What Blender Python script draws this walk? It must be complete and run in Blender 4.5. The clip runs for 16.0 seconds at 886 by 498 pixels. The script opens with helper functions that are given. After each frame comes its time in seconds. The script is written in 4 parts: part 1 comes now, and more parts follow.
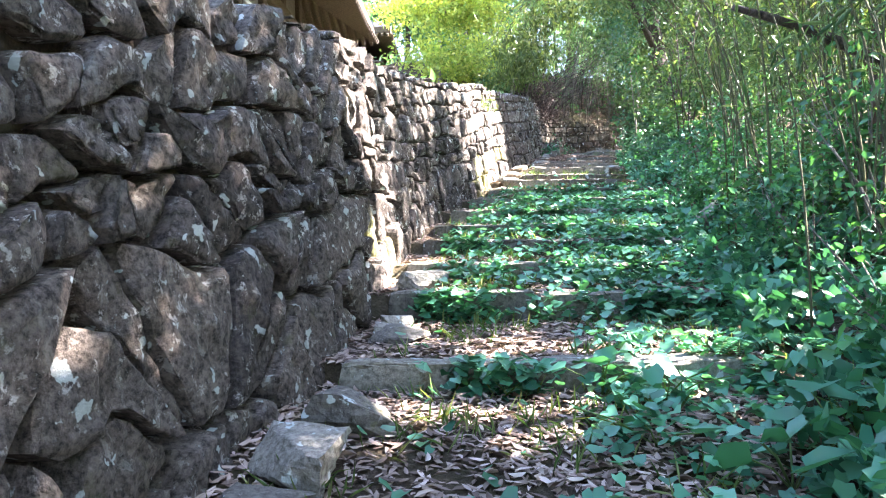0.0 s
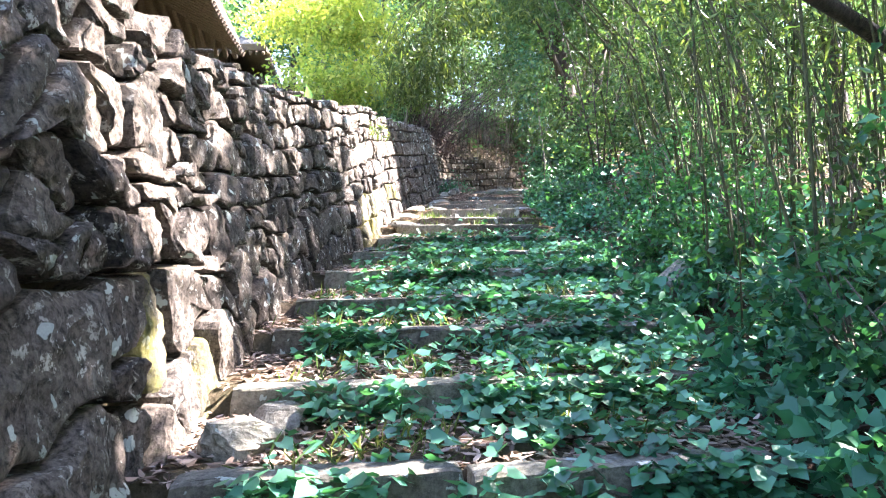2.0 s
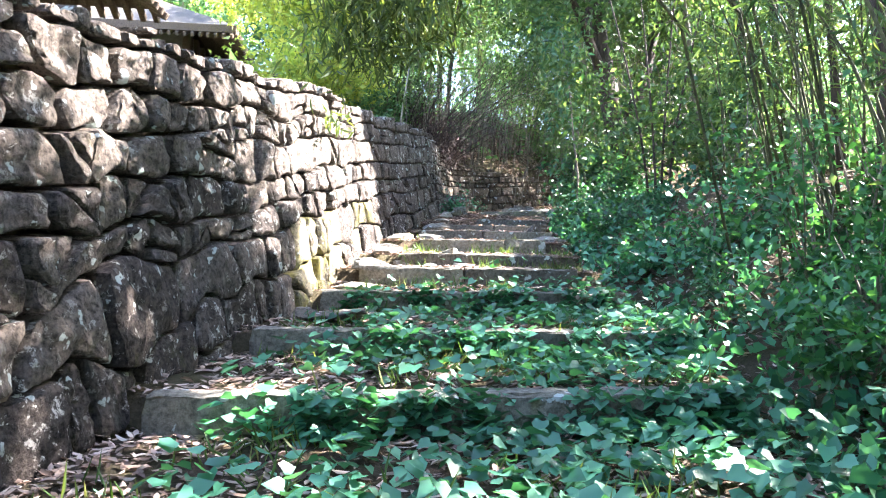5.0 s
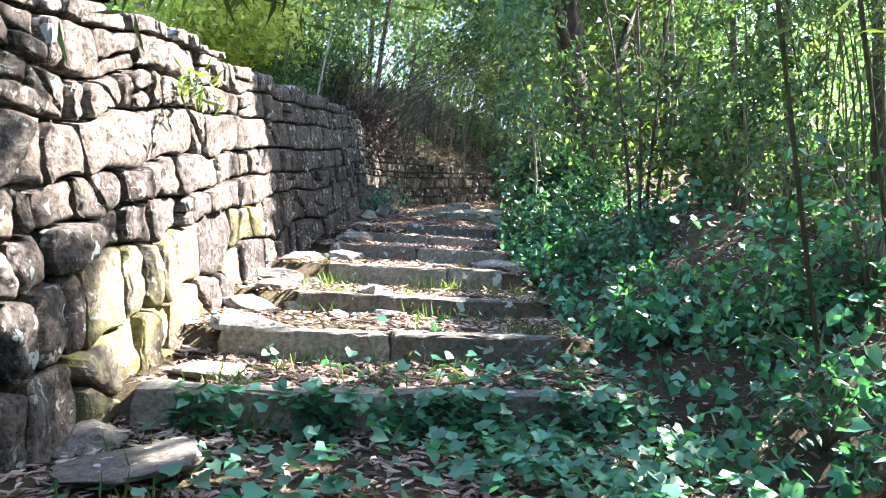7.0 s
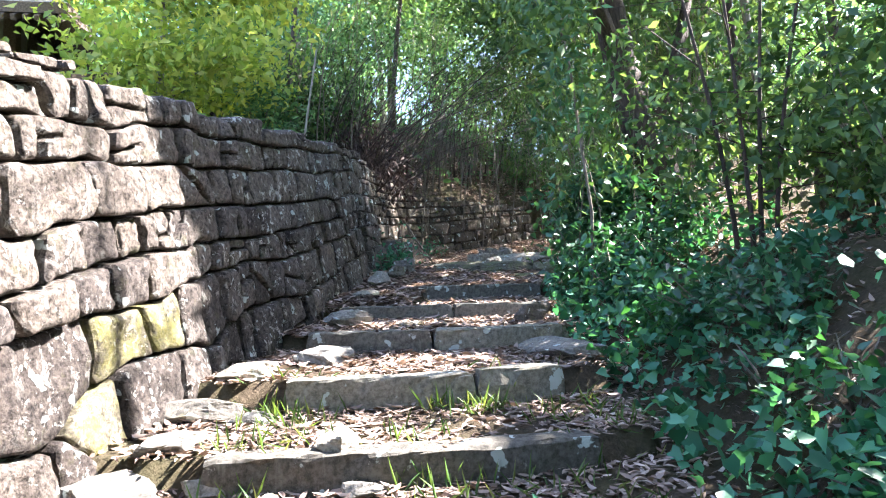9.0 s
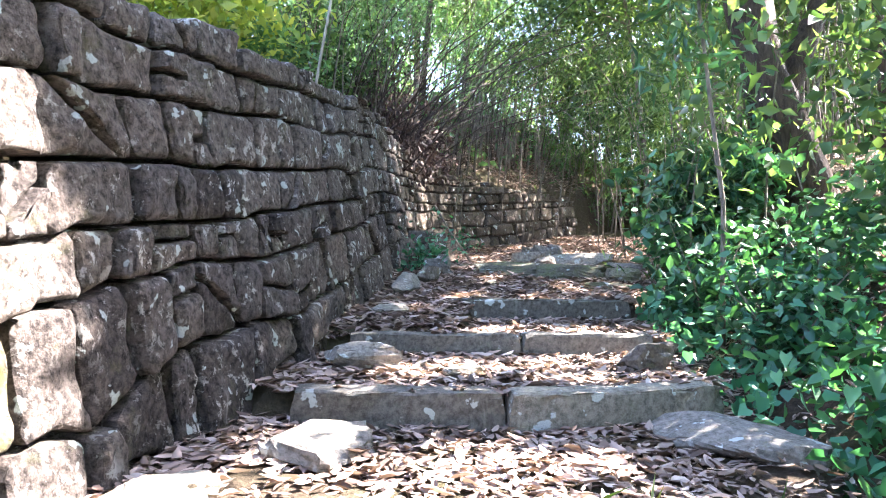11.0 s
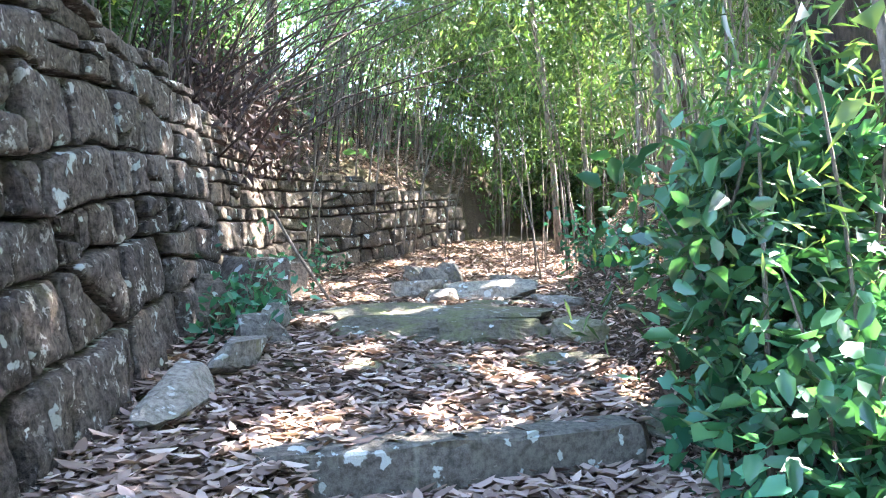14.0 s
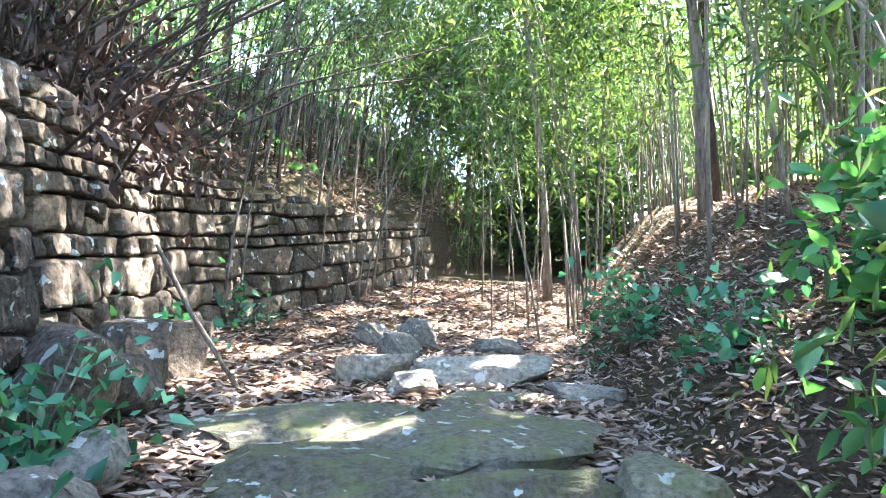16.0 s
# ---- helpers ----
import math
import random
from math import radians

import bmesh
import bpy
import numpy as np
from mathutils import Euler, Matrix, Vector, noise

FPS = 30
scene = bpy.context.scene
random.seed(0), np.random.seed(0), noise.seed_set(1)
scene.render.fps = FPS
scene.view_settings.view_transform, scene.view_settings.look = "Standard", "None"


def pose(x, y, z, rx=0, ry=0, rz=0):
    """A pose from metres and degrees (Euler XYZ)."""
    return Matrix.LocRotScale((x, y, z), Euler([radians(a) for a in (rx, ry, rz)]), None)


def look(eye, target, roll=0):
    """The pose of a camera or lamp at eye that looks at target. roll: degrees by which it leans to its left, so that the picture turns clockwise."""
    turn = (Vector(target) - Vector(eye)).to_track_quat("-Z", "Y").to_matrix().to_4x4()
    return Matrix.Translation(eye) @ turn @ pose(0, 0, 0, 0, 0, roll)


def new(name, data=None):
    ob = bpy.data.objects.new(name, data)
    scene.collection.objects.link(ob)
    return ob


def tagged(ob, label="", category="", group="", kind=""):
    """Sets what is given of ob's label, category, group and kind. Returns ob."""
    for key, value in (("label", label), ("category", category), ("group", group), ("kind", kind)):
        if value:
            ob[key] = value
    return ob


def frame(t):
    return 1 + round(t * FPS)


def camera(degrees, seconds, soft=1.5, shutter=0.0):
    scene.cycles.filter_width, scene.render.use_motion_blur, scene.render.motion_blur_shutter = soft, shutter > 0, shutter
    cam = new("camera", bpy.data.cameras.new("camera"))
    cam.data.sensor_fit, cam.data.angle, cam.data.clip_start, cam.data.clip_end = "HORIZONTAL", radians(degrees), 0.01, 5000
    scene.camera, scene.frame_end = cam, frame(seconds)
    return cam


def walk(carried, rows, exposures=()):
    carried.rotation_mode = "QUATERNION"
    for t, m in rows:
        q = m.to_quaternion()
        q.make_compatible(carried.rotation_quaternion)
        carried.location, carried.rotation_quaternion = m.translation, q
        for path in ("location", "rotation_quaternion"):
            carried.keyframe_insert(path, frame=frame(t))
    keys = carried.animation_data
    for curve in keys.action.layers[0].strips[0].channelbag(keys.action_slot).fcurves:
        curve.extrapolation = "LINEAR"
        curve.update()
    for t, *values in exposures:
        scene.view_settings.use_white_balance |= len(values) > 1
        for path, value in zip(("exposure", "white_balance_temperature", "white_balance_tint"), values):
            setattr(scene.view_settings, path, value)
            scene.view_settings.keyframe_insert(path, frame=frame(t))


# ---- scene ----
cam = camera(65.0, 16.0, soft=1.1)
PATH = [
    (0, (0.222, -0.36, 1.451), (0.178, 1.638, 1.388), -0.6),
    (0.5, (0.251, 0.288, 1.485), (0.288, 2.288, 1.477), -0.6),
    (1, (0.204, 0.943, 1.595), (0.274, 2.941, 1.585), -0.9),
    (1.5, (0.233, 1.511, 1.642), (0.446, 3.5, 1.673), 1.4),
    (2, (0.357, 2.044, 1.747), (0.624, 4.026, 1.781), -0.6),
    (2.5, (0.386, 2.608, 1.838), (0.684, 4.585, 1.88), -3.1),
    (3, (0.505, 2.982, 1.949), (0.841, 4.954, 1.976), -1.8),
    (3.5, (0.561, 3.559, 1.952), (0.919, 5.526, 2.014), -1.6),
    (4, (0.7, 4.161, 2.053), (0.975, 6.141, 2.136), -1.1),
    (4.2, (0.784, 4.419, 2.074), (1.053, 6.398, 2.169), -0.5),
    (6.3, (1.242, 7.017, 2.545), (1.429, 9.008, 2.565), 2.2),
    (6.5, (1.24, 7.235, 2.598), (1.449, 9.224, 2.618), 2.1),
    (7, (1.343, 7.797, 2.728), (1.791, 9.747, 2.751), 3.7),
    (7.5, (1.432, 8.365, 2.867), (2.005, 10.281, 2.918), 3.3),
    (8, (1.58, 8.926, 2.928), (2.089, 10.859, 3.005), 1.2),
    (8.5, (1.72, 9.466, 3.054), (2.185, 11.409, 3.134), -2.1),
    (9, (1.979, 9.949, 3.045), (2.299, 11.918, 3.178), -1.5),
    (9.2, (2.006, 10.125, 3.056), (2.296, 12.1, 3.173), -1.7),
    (11.3, (2.019, 12.304, 3.25), (2.315, 14.279, 3.355), 1.8),
    (11.5, (2.056, 12.488, 3.222), (2.437, 14.448, 3.331), 2.4),
    (12, (2.127, 12.972, 3.405), (2.614, 14.911, 3.453), 2.4),
    (12.5, (2.156, 13.396, 3.489), (2.688, 15.323, 3.545), 1.3),
    (13, (2.275, 13.858, 3.44), (2.935, 15.744, 3.534), 1.8),
    (13.5, (2.461, 14.326, 3.569), (3.151, 16.202, 3.63), -0.3),
    (14, (2.635, 14.858, 3.687), (3.267, 16.753, 3.773), -0.4),
    (14.5, (2.742, 15.303, 3.838), (3.414, 17.186, 3.901), 0.1),
    (15, (2.872, 15.823, 3.851), (3.535, 17.709, 3.936), -1.7),
    (15.5, (3.009, 16.297, 3.93), (3.638, 18.192, 4.049), -0.9),
    (16, (3.158, 16.713, 3.96), (3.901, 18.563, 4.122), 1.4),
]
EXPOSURES = [(0, 4.25, 6350, 20), (2.5, 3.95, 6350, 21), (4, 4.05, 6300, 20), (6.5, 3.72, 6300, 17), (9, 3.5, 6150, 17), (11.5, 4.4, 6350, 22), (13, 4.55, 6350, 22), (14, 4.8, 6250, 18), (16, 4.85, 6300, 15)]
walk(cam, [(t, look(eye, target, roll)) for t, eye, target, roll in PATH], EXPOSURES)

# ---------------------------------------------------------------- light
SUN = Vector((0.66, 0.2, 0.72)).normalized()
world = bpy.data.worlds.new("world")
scene.world = world
world.use_nodes = True
sky = world.node_tree.nodes.new("ShaderNodeTexSky")
sky.sky_type = "NISHITA"
sky.sun_disc = False
sky.sun_elevation = math.asin(SUN.z)
sky.sun_rotation = math.atan2(SUN.x, SUN.y)
world.node_tree.links.new(sky.outputs[0], world.node_tree.nodes["Background"].inputs[0])
world.node_tree.nodes["Background"].inputs[1].default_value = 0.1
sun = new("sun", bpy.data.lights.new("sun", "SUN"))
sun.data.energy = 5.0
sun.data.angle = radians(0.6)
sun.data.color = (1.0, 0.95, 0.86)
sun.matrix_world = look(SUN * 40, (0, 0, 0))

# ---------------------------------------------------------------- plan
GY = [-60, 0, 4.7, 7.8, 11.2, 11.95, 12.95, 13.85, 15.0, 16.02, 17.2, 18.4, 19.8, 21.4, 23, 26, 32, 60]
GZ = [-7.0, .15, .92, 1.45, 1.98, 2.165, 2.345, 2.54, 2.71, 2.88, 3.08, 3.3, 3.45, 3.6, 3.8, 4.3, 5.2, 9.0]
LY = [-60, 0, 2.17, 3.45, 4.6, 5.7, 7.9, 9, 10, 11, 12, 13.5, 14.6, 15.8, 17.2, 18.6, 20, 21, 22, 22.9, 23.5, 25.2, 28, 60]
LX = [-8.0, -1.05, -.75, -.51, -.43, -.36, -.16, .02, .28, .52, .75, 1.07, 1.38, 1.8, 2.15, 2.42, 2.72, 3.0, 3.35, 3.85, 4.5, 5.9, 8.2, 30]
RY = [-60, 0, 2.1, 3.8, 6.5, 7.3, 10.3, 12.5, 14.2, 15.5, 16.4, 17.3, 18.2, 19, 20.2, 21.1, 23, 25, 28, 60]
RX = [-2.0, 1.2, 1.5, 1.95, 2.5, 2.6, 3.3, 3.42, 3.65, 3.85, 4.1, 4.3, 4.55, 4.85, 5.35, 5.8, 6.9, 8.2, 10.4, 34]
HY = [-2, 5, 8, 11, 12, 13.7, 16.4, 18, 19.6, 20]
HH = [2.05, 1.9, 1.78, 1.8, 1.85, 1.66, 1.6, 1.57, 1.52, 1.42]
STEPS = [3.2, 4.55, 5.5, 6.5, 7.35, 8.65, 9.8, 11.2, 11.98, 12.95, 13.85, 15.05, 16.0, 17.12]
BOWS = [.03, .04, .05, .06, .07, .08, .1, .11, .17, .16, .17, .24, .05, .07]
ENDS = [(.15, .08)] * 8 + [(.27, .28), (.5, .34), (.55, .32), (.26, .02), (.18, .12), (.62, .06)]
g = lambda y: np.interp(y, GY, GZ)
xl = lambda y: np.interp(y, LY, LX)
xr = lambda y: np.interp(y, RY, RX)
wall_h = lambda y: np.interp(y, HY, HH)
step_z = [float(g(y)) + 0.09 for y in STEPS]


def bow(k, x):
    """How far the middle of step k stands forward of its ends."""
    mid, half = 0.5 * (xl(STEPS[k]) + xr(STEPS[k])), 0.5 * (xr(STEPS[k]) - xl(STEPS[k]))
    return BOWS[k] * (1 - ((x - mid) / half) ** 2)


def tread(x, y):
    """Height of the trodden ground of the stairs."""
    x, y = np.broadcast_arrays(np.asarray(x, float), np.asarray(y, float))
    z = g(y) + 0.0
    for k, ys in enumerate(STEPS):
        y0 = ys - bow(k, x) + 0.10
        nxt = STEPS[k + 1] if k + 1 < len(STEPS) else 18.3
        inside = (y > y0) & (y < nxt + 0.10)
        f = (y - y0) / (nxt - ys)
        z = np.where(inside, step_z[k] - 0.035 + 0.05 * np.clip(f, 0, 1), z)
    last = step_z[-1] - 0.02
    z = np.where((y > 17.5) & (y < 18.7), last + (g(18.7) - last) * (y - 17.5) / 1.2, z)
    side = (x < xl(y) + 0.8) & (y > 16.2) & (y < 17.3)
    z = np.where(side, step_z[-2] + (last - step_z[-2]) * np.clip((y - 16.2) / 1.1, 0, 1), z)
    first = (y <= STEPS[0] + 0.1)
    z = np.where(first, np.minimum(g(y) + 0.0, step_z[0] - 0.17), z)
    return z


def wavy(x, y, s, seed=0.0):
    return (np.sin(x * s + 1.3 * seed) * np.cos(y * s * 1.13 + seed) + 0.6 * np.sin(x * s * 2.3 + y * s * 1.9 + seed * 2.1)
            + 0.4 * np.cos(x * s * 4.1 - y * s * 3.7 + seed)) / 2.0


def terrain(x, y):
    x, y = np.broadcast_arrays(np.asarray(x, float), np.asarray(y, float))
    base = g(y)
    a, b = xl(y), xr(y)
    z = tread(x, y)
    # bank on the open side: a drain, then earth that climbs into the thicket
    d = x - b
    drain = np.interp(y, [4, 6, 17.5, 18.5], [0, 0.16, 0.16, 0.0])
    rise = np.interp(y, [-2, 8, 13, 16, 20, 24], [0.75, 0.9, 1.3, 1.0, 1.6, 1.7])
    bank = base - drain + np.interp(d, [0, 0.3, 0.45, 1.5, 3.0, 8, 60], [0, 0, 0.12, 0.72, 1.0, 1.3, 4.0]) * rise + 0.10 * wavy(x, y, 1.7) * np.clip(d - 0.3, 0, 1)
    z = np.where(d > 0, bank, z)
    # terrace behind the walls
    u = a - x
    top1 = base + wall_h(y) - 0.22
    top2 = base + 0.95 + np.clip(u - 0.4, 0, 3.0) * 0.62 + 0.12 * wavy(x, y, 1.5, 2.0)
    k = np.clip((y - 19.3) / 1.0, 0, 1)
    back = top1 * (1 - k) + top2 * k
    z = np.where(u > 0.28, back, z)
    far = np.clip((np.hypot(x - 2, y - 10) - 22) / 20, 0, 1)
    z = z * (1 - far) + far * np.clip(g(np.clip(y, -20, 40)) + 1.0, -2, 8)
    inner = (u < 0.0) & (d < 0)
    z = z + np.where(inner, 0.015 * wavy(x, y, 6.0, 1.0), 0.03 * wavy(x, y, 3.1, 3.0))
    return z


# ---------------------------------------------------------------- materials
def mat(name, build):
    m = bpy.data.materials.new(name)
    m.use_nodes = True
    t = m.node_tree
    build(t, t.nodes["Principled BSDF"])
    return m


def node(t, kind, **values):
    n = t.nodes.new(kind)
    for k, v in values.items():
        n.inputs[k].default_value = v
    return n


def coords(t, object_space=False):
    return t.nodes.new("ShaderNodeNewGeometry").outputs["Position"]


def noise_tex(t, scale, detail=5.0, rough=0.6, dist=0.0):
    n = node(t, "ShaderNodeTexNoise", Scale=scale, Detail=detail, Roughness=rough, Distortion=dist)
    t.links.new(coords(t), n.inputs["Vector"])
    return n.outputs[0]


def ramp(t, fac, stops):
    n = t.nodes.new("ShaderNodeValToRGB")
    while len(n.color_ramp.elements) < len(stops):
        n.color_ramp.elements.new(0.5)
    for e, (p, c) in zip(n.color_ramp.elements, stops):
        e.position = p
        e.color = (*c, 1) if len(c) == 3 else c
    t.links.new(fac, n.inputs[0])
    return n.outputs[0]


def mix(t, fac, a, b, kind="MIX"):
    n = t.nodes.new("ShaderNodeMix")
    n.data_type, n.blend_type = "RGBA", kind
    for sock, v in ((n.inputs[0], fac), (n.inputs[6], a), (n.inputs[7], b)):
        if isinstance(v, (int, float)):
            sock.default_value = v
        elif isinstance(v, tuple):
            sock.default_value = (*v, 1)
        else:
            t.links.new(v, sock)
    return n.outputs[2]


def bump(t, p, height, strength, distance):
    n = node(t, "ShaderNodeBump", Strength=strength, Distance=distance)
    t.links.new(height, n.inputs["Height"])
    t.links.new(n.outputs[0], p.inputs["Normal"])


def grey(v):
    return (v, v, v)


def stone_material(name, dark, mid, lichen, lichen_amount, moss, per_object=True, relief=0.035, moss_at=0.58):
    def build(t, p):
        broad = noise_tex(t, 2.2, 4, 0.6, 0.4)
        fine = noise_tex(t, 34, 6, 0.72)
        col = ramp(t, fine, [(0.36, dark), (0.6, mid)])
        if per_object:
            info = t.nodes.new("ShaderNodeObjectInfo")
            rnd = info.outputs["Random"]
        else:
            rnd = t.nodes.new("ShaderNodeNewGeometry").outputs["Random Per Island"]
        tint = ramp(t, rnd, [(0.0, (0.62, 0.58, 0.56)), (0.5, (1.0, 0.97, 0.95)), (1.0, (1.4, 1.33, 1.22))])
        col = mix(t, 1.0, col, tint, "MULTIPLY")
        spots = noise_tex(t, 14, 10, 0.75, 0.3)
        mask = ramp(t, spots, [(0.61 - lichen_amount, grey(0)), (0.645 - lichen_amount, grey(1))])
        zone = ramp(t, broad, [(0.38, grey(0.12)), (0.62, grey(1))])
        col = mix(t, mix(t, 1.0, mask, zone, "MULTIPLY"), col, lichen)
        pale = ramp(t, noise_tex(t, 10.0, 4, 0.5, 0.2), [(0.64, grey(0)), (0.66, grey(0.85))])
        col = mix(t, pale, col, (0.5, 0.55, 0.52))
        drip = node(t, "ShaderNodeMapping", Scale=(1.0, 1.0, 0.14))
        t.links.new(coords(t), drip.inputs[0])
        runs = node(t, "ShaderNodeTexNoise", Scale=16.0, Detail=6.0, Roughness=0.65)
        t.links.new(drip.outputs[0], runs.inputs["Vector"])
        col = mix(t, mix(t, 1.0, ramp(t, runs.outputs[0], [(0.58, grey(0)), (0.7, grey(0.4))]), zone, "MULTIPLY"), col, lichen)
        mossy = ramp(t, noise_tex(t, 5.5, 8, 0.72), [(moss_at, grey(0)), (moss_at + 0.16, grey(0.7))])
        col = mix(t, mossy, col, moss)
        t.links.new(col, p.inputs["Base Color"])
        p.inputs["Roughness"].default_value = 0.92
        p.inputs["Specular IOR Level"].default_value = 0.2
        h = mix(t, 0.4, noise_tex(t, 10, 10, 0.72, 0.25), noise_tex(t, 50, 6, 0.75))
        bump(t, p, h, 1.0, relief)
    return mat(name, build)


WALL_STONE = stone_material("weathered_wall_stone", (0.022, 0.019, 0.018), (0.135, 0.117, 0.105), (0.54, 0.52, 0.47), 0.045, (0.1, 0.1, 0.045), relief=0.045)
MOSSY_STONE = stone_material("mossy_wall_stone", (0.05, 0.046, 0.036), (0.19, 0.172, 0.13), (0.45, 0.43, 0.32), 0.05, (0.27, 0.25, 0.07), relief=0.045, moss_at=0.46)
RUBBLE_STONE = stone_material("brown_rubble_stone", (0.04, 0.034, 0.028), (0.15, 0.128, 0.104), (0.34, 0.32, 0.26), -0.03, (0.14, 0.125, 0.05))
FLAG_STONE = stone_material("mossy_flagstone", (0.07, 0.068, 0.052), (0.18, 0.175, 0.14), (0.34, 0.34, 0.28), -0.03, (0.13, 0.15, 0.06), relief=0.03, moss_at=0.46)
STEP_STONE = stone_material("worn_step_stone", (0.085, 0.082, 0.07), (0.215, 0.208, 0.18), (0.42, 0.41, 0.35), -0.02, (0.13, 0.15, 0.07), relief=0.02)
LOOSE_STONE = stone_material("grey_loose_stone", (0.11, 0.105, 0.092), (0.27, 0.26, 0.23), (0.45, 0.45, 0.42), 0.0, (0.2, 0.2, 0.07), relief=0.02)


def earth(t, p):
    a = noise_tex(t, 1.4, 5, 0.6)
    b = noise_tex(t, 40, 8, 0.75)
    col = ramp(t, b, [(0.3, (0.035, 0.026, 0.019)), (0.55, (0.095, 0.07, 0.05)), (0.75, (0.2, 0.155, 0.115))])
    col = mix(t, ramp(t, a, [(0.42, grey(0)), (0.62, grey(0.55))]), col, (0.075, 0.075, 0.035))
    t.links.new(col, p.inputs["Base Color"])
    p.inputs["Roughness"].default_value = 1.0
    p.inputs["Specular IOR Level"].default_value = 0.1
    bump(t, p, b, 1.0, 0.03)


EARTH = mat("dark_earth", earth)


def leaf_material(name, stops, through_col, share=0.35, rough=0.5, gloss=0.3):
    def build(t, p):
        rnd = t.nodes.new("ShaderNodeNewGeometry").outputs["Random Per Island"]
        col = ramp(t, rnd, stops)
        col = mix(t, 1.0, col, ramp(t, noise_tex(t, 1.1, 3), [(0.3, grey(0.7)), (0.7, grey(1.25))]), "MULTIPLY")
        t.links.new(col, p.inputs["Base Color"])
        p.inputs["Roughness"].default_value = rough
        p.inputs["Specular IOR Level"].default_value = gloss
        tr = t.nodes.new("ShaderNodeBsdfTranslucent")
        t.links.new(mix(t, 1.0, col, through_col, "MULTIPLY"), tr.inputs[0])
        m = t.nodes.new("ShaderNodeMixShader")
        m.inputs[0].default_value = share
        out = t.nodes["Material Output"]
        t.links.new(p.outputs[0], m.inputs[1])
        t.links.new(tr.outputs[0], m.inputs[2])
        t.links.new(m.outputs[0], out.inputs[0])
    return mat(name, build)


IVY = leaf_material("ivy_leaf", [(0, (0.022, 0.1, 0.055)), (0.6, (0.055, 0.21, 0.12)), (1, (0.12, 0.34, 0.2))], (1.5, 1.6, 0.7), 0.25, 0.42, 0.45)
SHRUB = leaf_material("shrub_leaf", [(0, (0.02, 0.08, 0.035)), (0.6, (0.055, 0.19, 0.08)), (1, (0.12, 0.32, 0.13))], (1.7, 1.7, 0.6), 0.32, 0.4, 0.45)
BAMBOO_LEAF = leaf_material("bamboo_leaf", [(0, (0.045, 0.075, 0.025)), (0.6, (0.09, 0.145, 0.05)), (1, (0.19, 0.24, 0.09))], (1.7, 1.6, 0.6), 0.32, 0.5, 0.3)
DARK_LEAF = leaf_material("glossy_dark_leaf", [(0, (0.02, 0.07, 0.04)), (0.6, (0.045, 0.145, 0.075)), (1, (0.09, 0.24, 0.12))], (1.6, 1.7, 0.6), 0.22, 0.3, 0.6)
CANOPY = leaf_material("canopy_leaf", [(0, (0.03, 0.07, 0.03)), (0.6, (0.07, 0.14, 0.055)), (1, (0.15, 0.23, 0.1))], (1.7, 1.6, 0.65), 0.34, 0.45, 0.3)
MAPLE = leaf_material("maple_leaf", [(0, (0.22, 0.32, 0.09)), (0.6, (0.38, 0.45, 0.14)), (1, (0.55, 0.55, 0.2))], (1.7, 1.6, 0.6), 0.5, 0.5, 0.3)
FAR_LEAF = leaf_material("woodland_leaf", [(0, (0.06, 0.14, 0.08)), (0.6, (0.12, 0.24, 0.13)), (1, (0.22, 0.36, 0.2))], (1.6, 1.6, 0.7), 0.4, 0.5, 0.3)
LITTER = leaf_material("dry_leaf", [(0, (0.1, 0.066, 0.05)), (0.45, (0.27, 0.195, 0.155)), (0.85, (0.45, 0.345, 0.285)), (1, (0.62, 0.51, 0.43))], (1.1, 1.0, 0.8), 0.12, 0.7, 0.25)
DEAD = leaf_material("dead_brown_leaf", [(0, (0.03, 0.02, 0.018)), (0.6, (0.075, 0.05, 0.045)), (1, (0.14, 0.1, 0.08))], (1.0, 0.9, 0.8), 0.1, 0.7, 0.2)
GRASS = leaf_material("grass_blade", [(0, (0.05, 0.11, 0.03)), (0.6, (0.11, 0.18, 0.06)), (1, (0.24, 0.26, 0.12))], (1.6, 1.5, 0.6), 0.35, 0.5, 0.3)


def bark_material(name, dark, mid, stretch):
    def build(t, p):
        m = node(t, "ShaderNodeMapping", Scale=stretch)
        t.links.new(coords(t), m.inputs[0])
        n = node(t, "ShaderNodeTexNoise", Scale=14.0, Detail=7.0, Roughness=0.7)
        t.links.new(m.outputs[0], n.inputs["Vector"])
        t.links.new(ramp(t, n.outputs[0], [(0.35, dark), (0.68, mid)]), p.inputs["Base Color"])
        p.inputs["Roughness"].default_value = 0.9
        bump(t, p, n.outputs[0], 1.0, 0.03)
    return mat(name, build)


BARK = bark_material("rough_bark", (0.018, 0.012, 0.01), (0.095, 0.066, 0.052), (2, 2, 0.35))
TWIG = bark_material("grey_twig", (0.07, 0.06, 0.05), (0.28, 0.24, 0.19), (2, 2, 0.5))
CULM = bark_material("bamboo_culm", (0.025, 0.028, 0.012), (0.12, 0.12, 0.05), (2, 2, 0.6))
PALE_BARK = bark_material("pale_bark", (0.16, 0.14, 0.11), (0.36, 0.32, 0.26), (2, 2, 0.4))
TIMBER = bark_material("old_brown_timber", (0.07, 0.048, 0.032), (0.2, 0.145, 0.105), (3, 3, 3))
TILE = bark_material("grey_roof_tile", (0.05, 0.046, 0.043), (0.12, 0.112, 0.105), (3, 3, 3))
PLASTER = bark_material("grey_plaster", (0.2, 0.18, 0.16), (0.32, 0.29, 0.26), (1, 1, 1))
PALE_PAINT = bark_material("white_paint", (0.7, 0.7, 0.68), (0.82, 0.82, 0.8), (1, 1, 1))


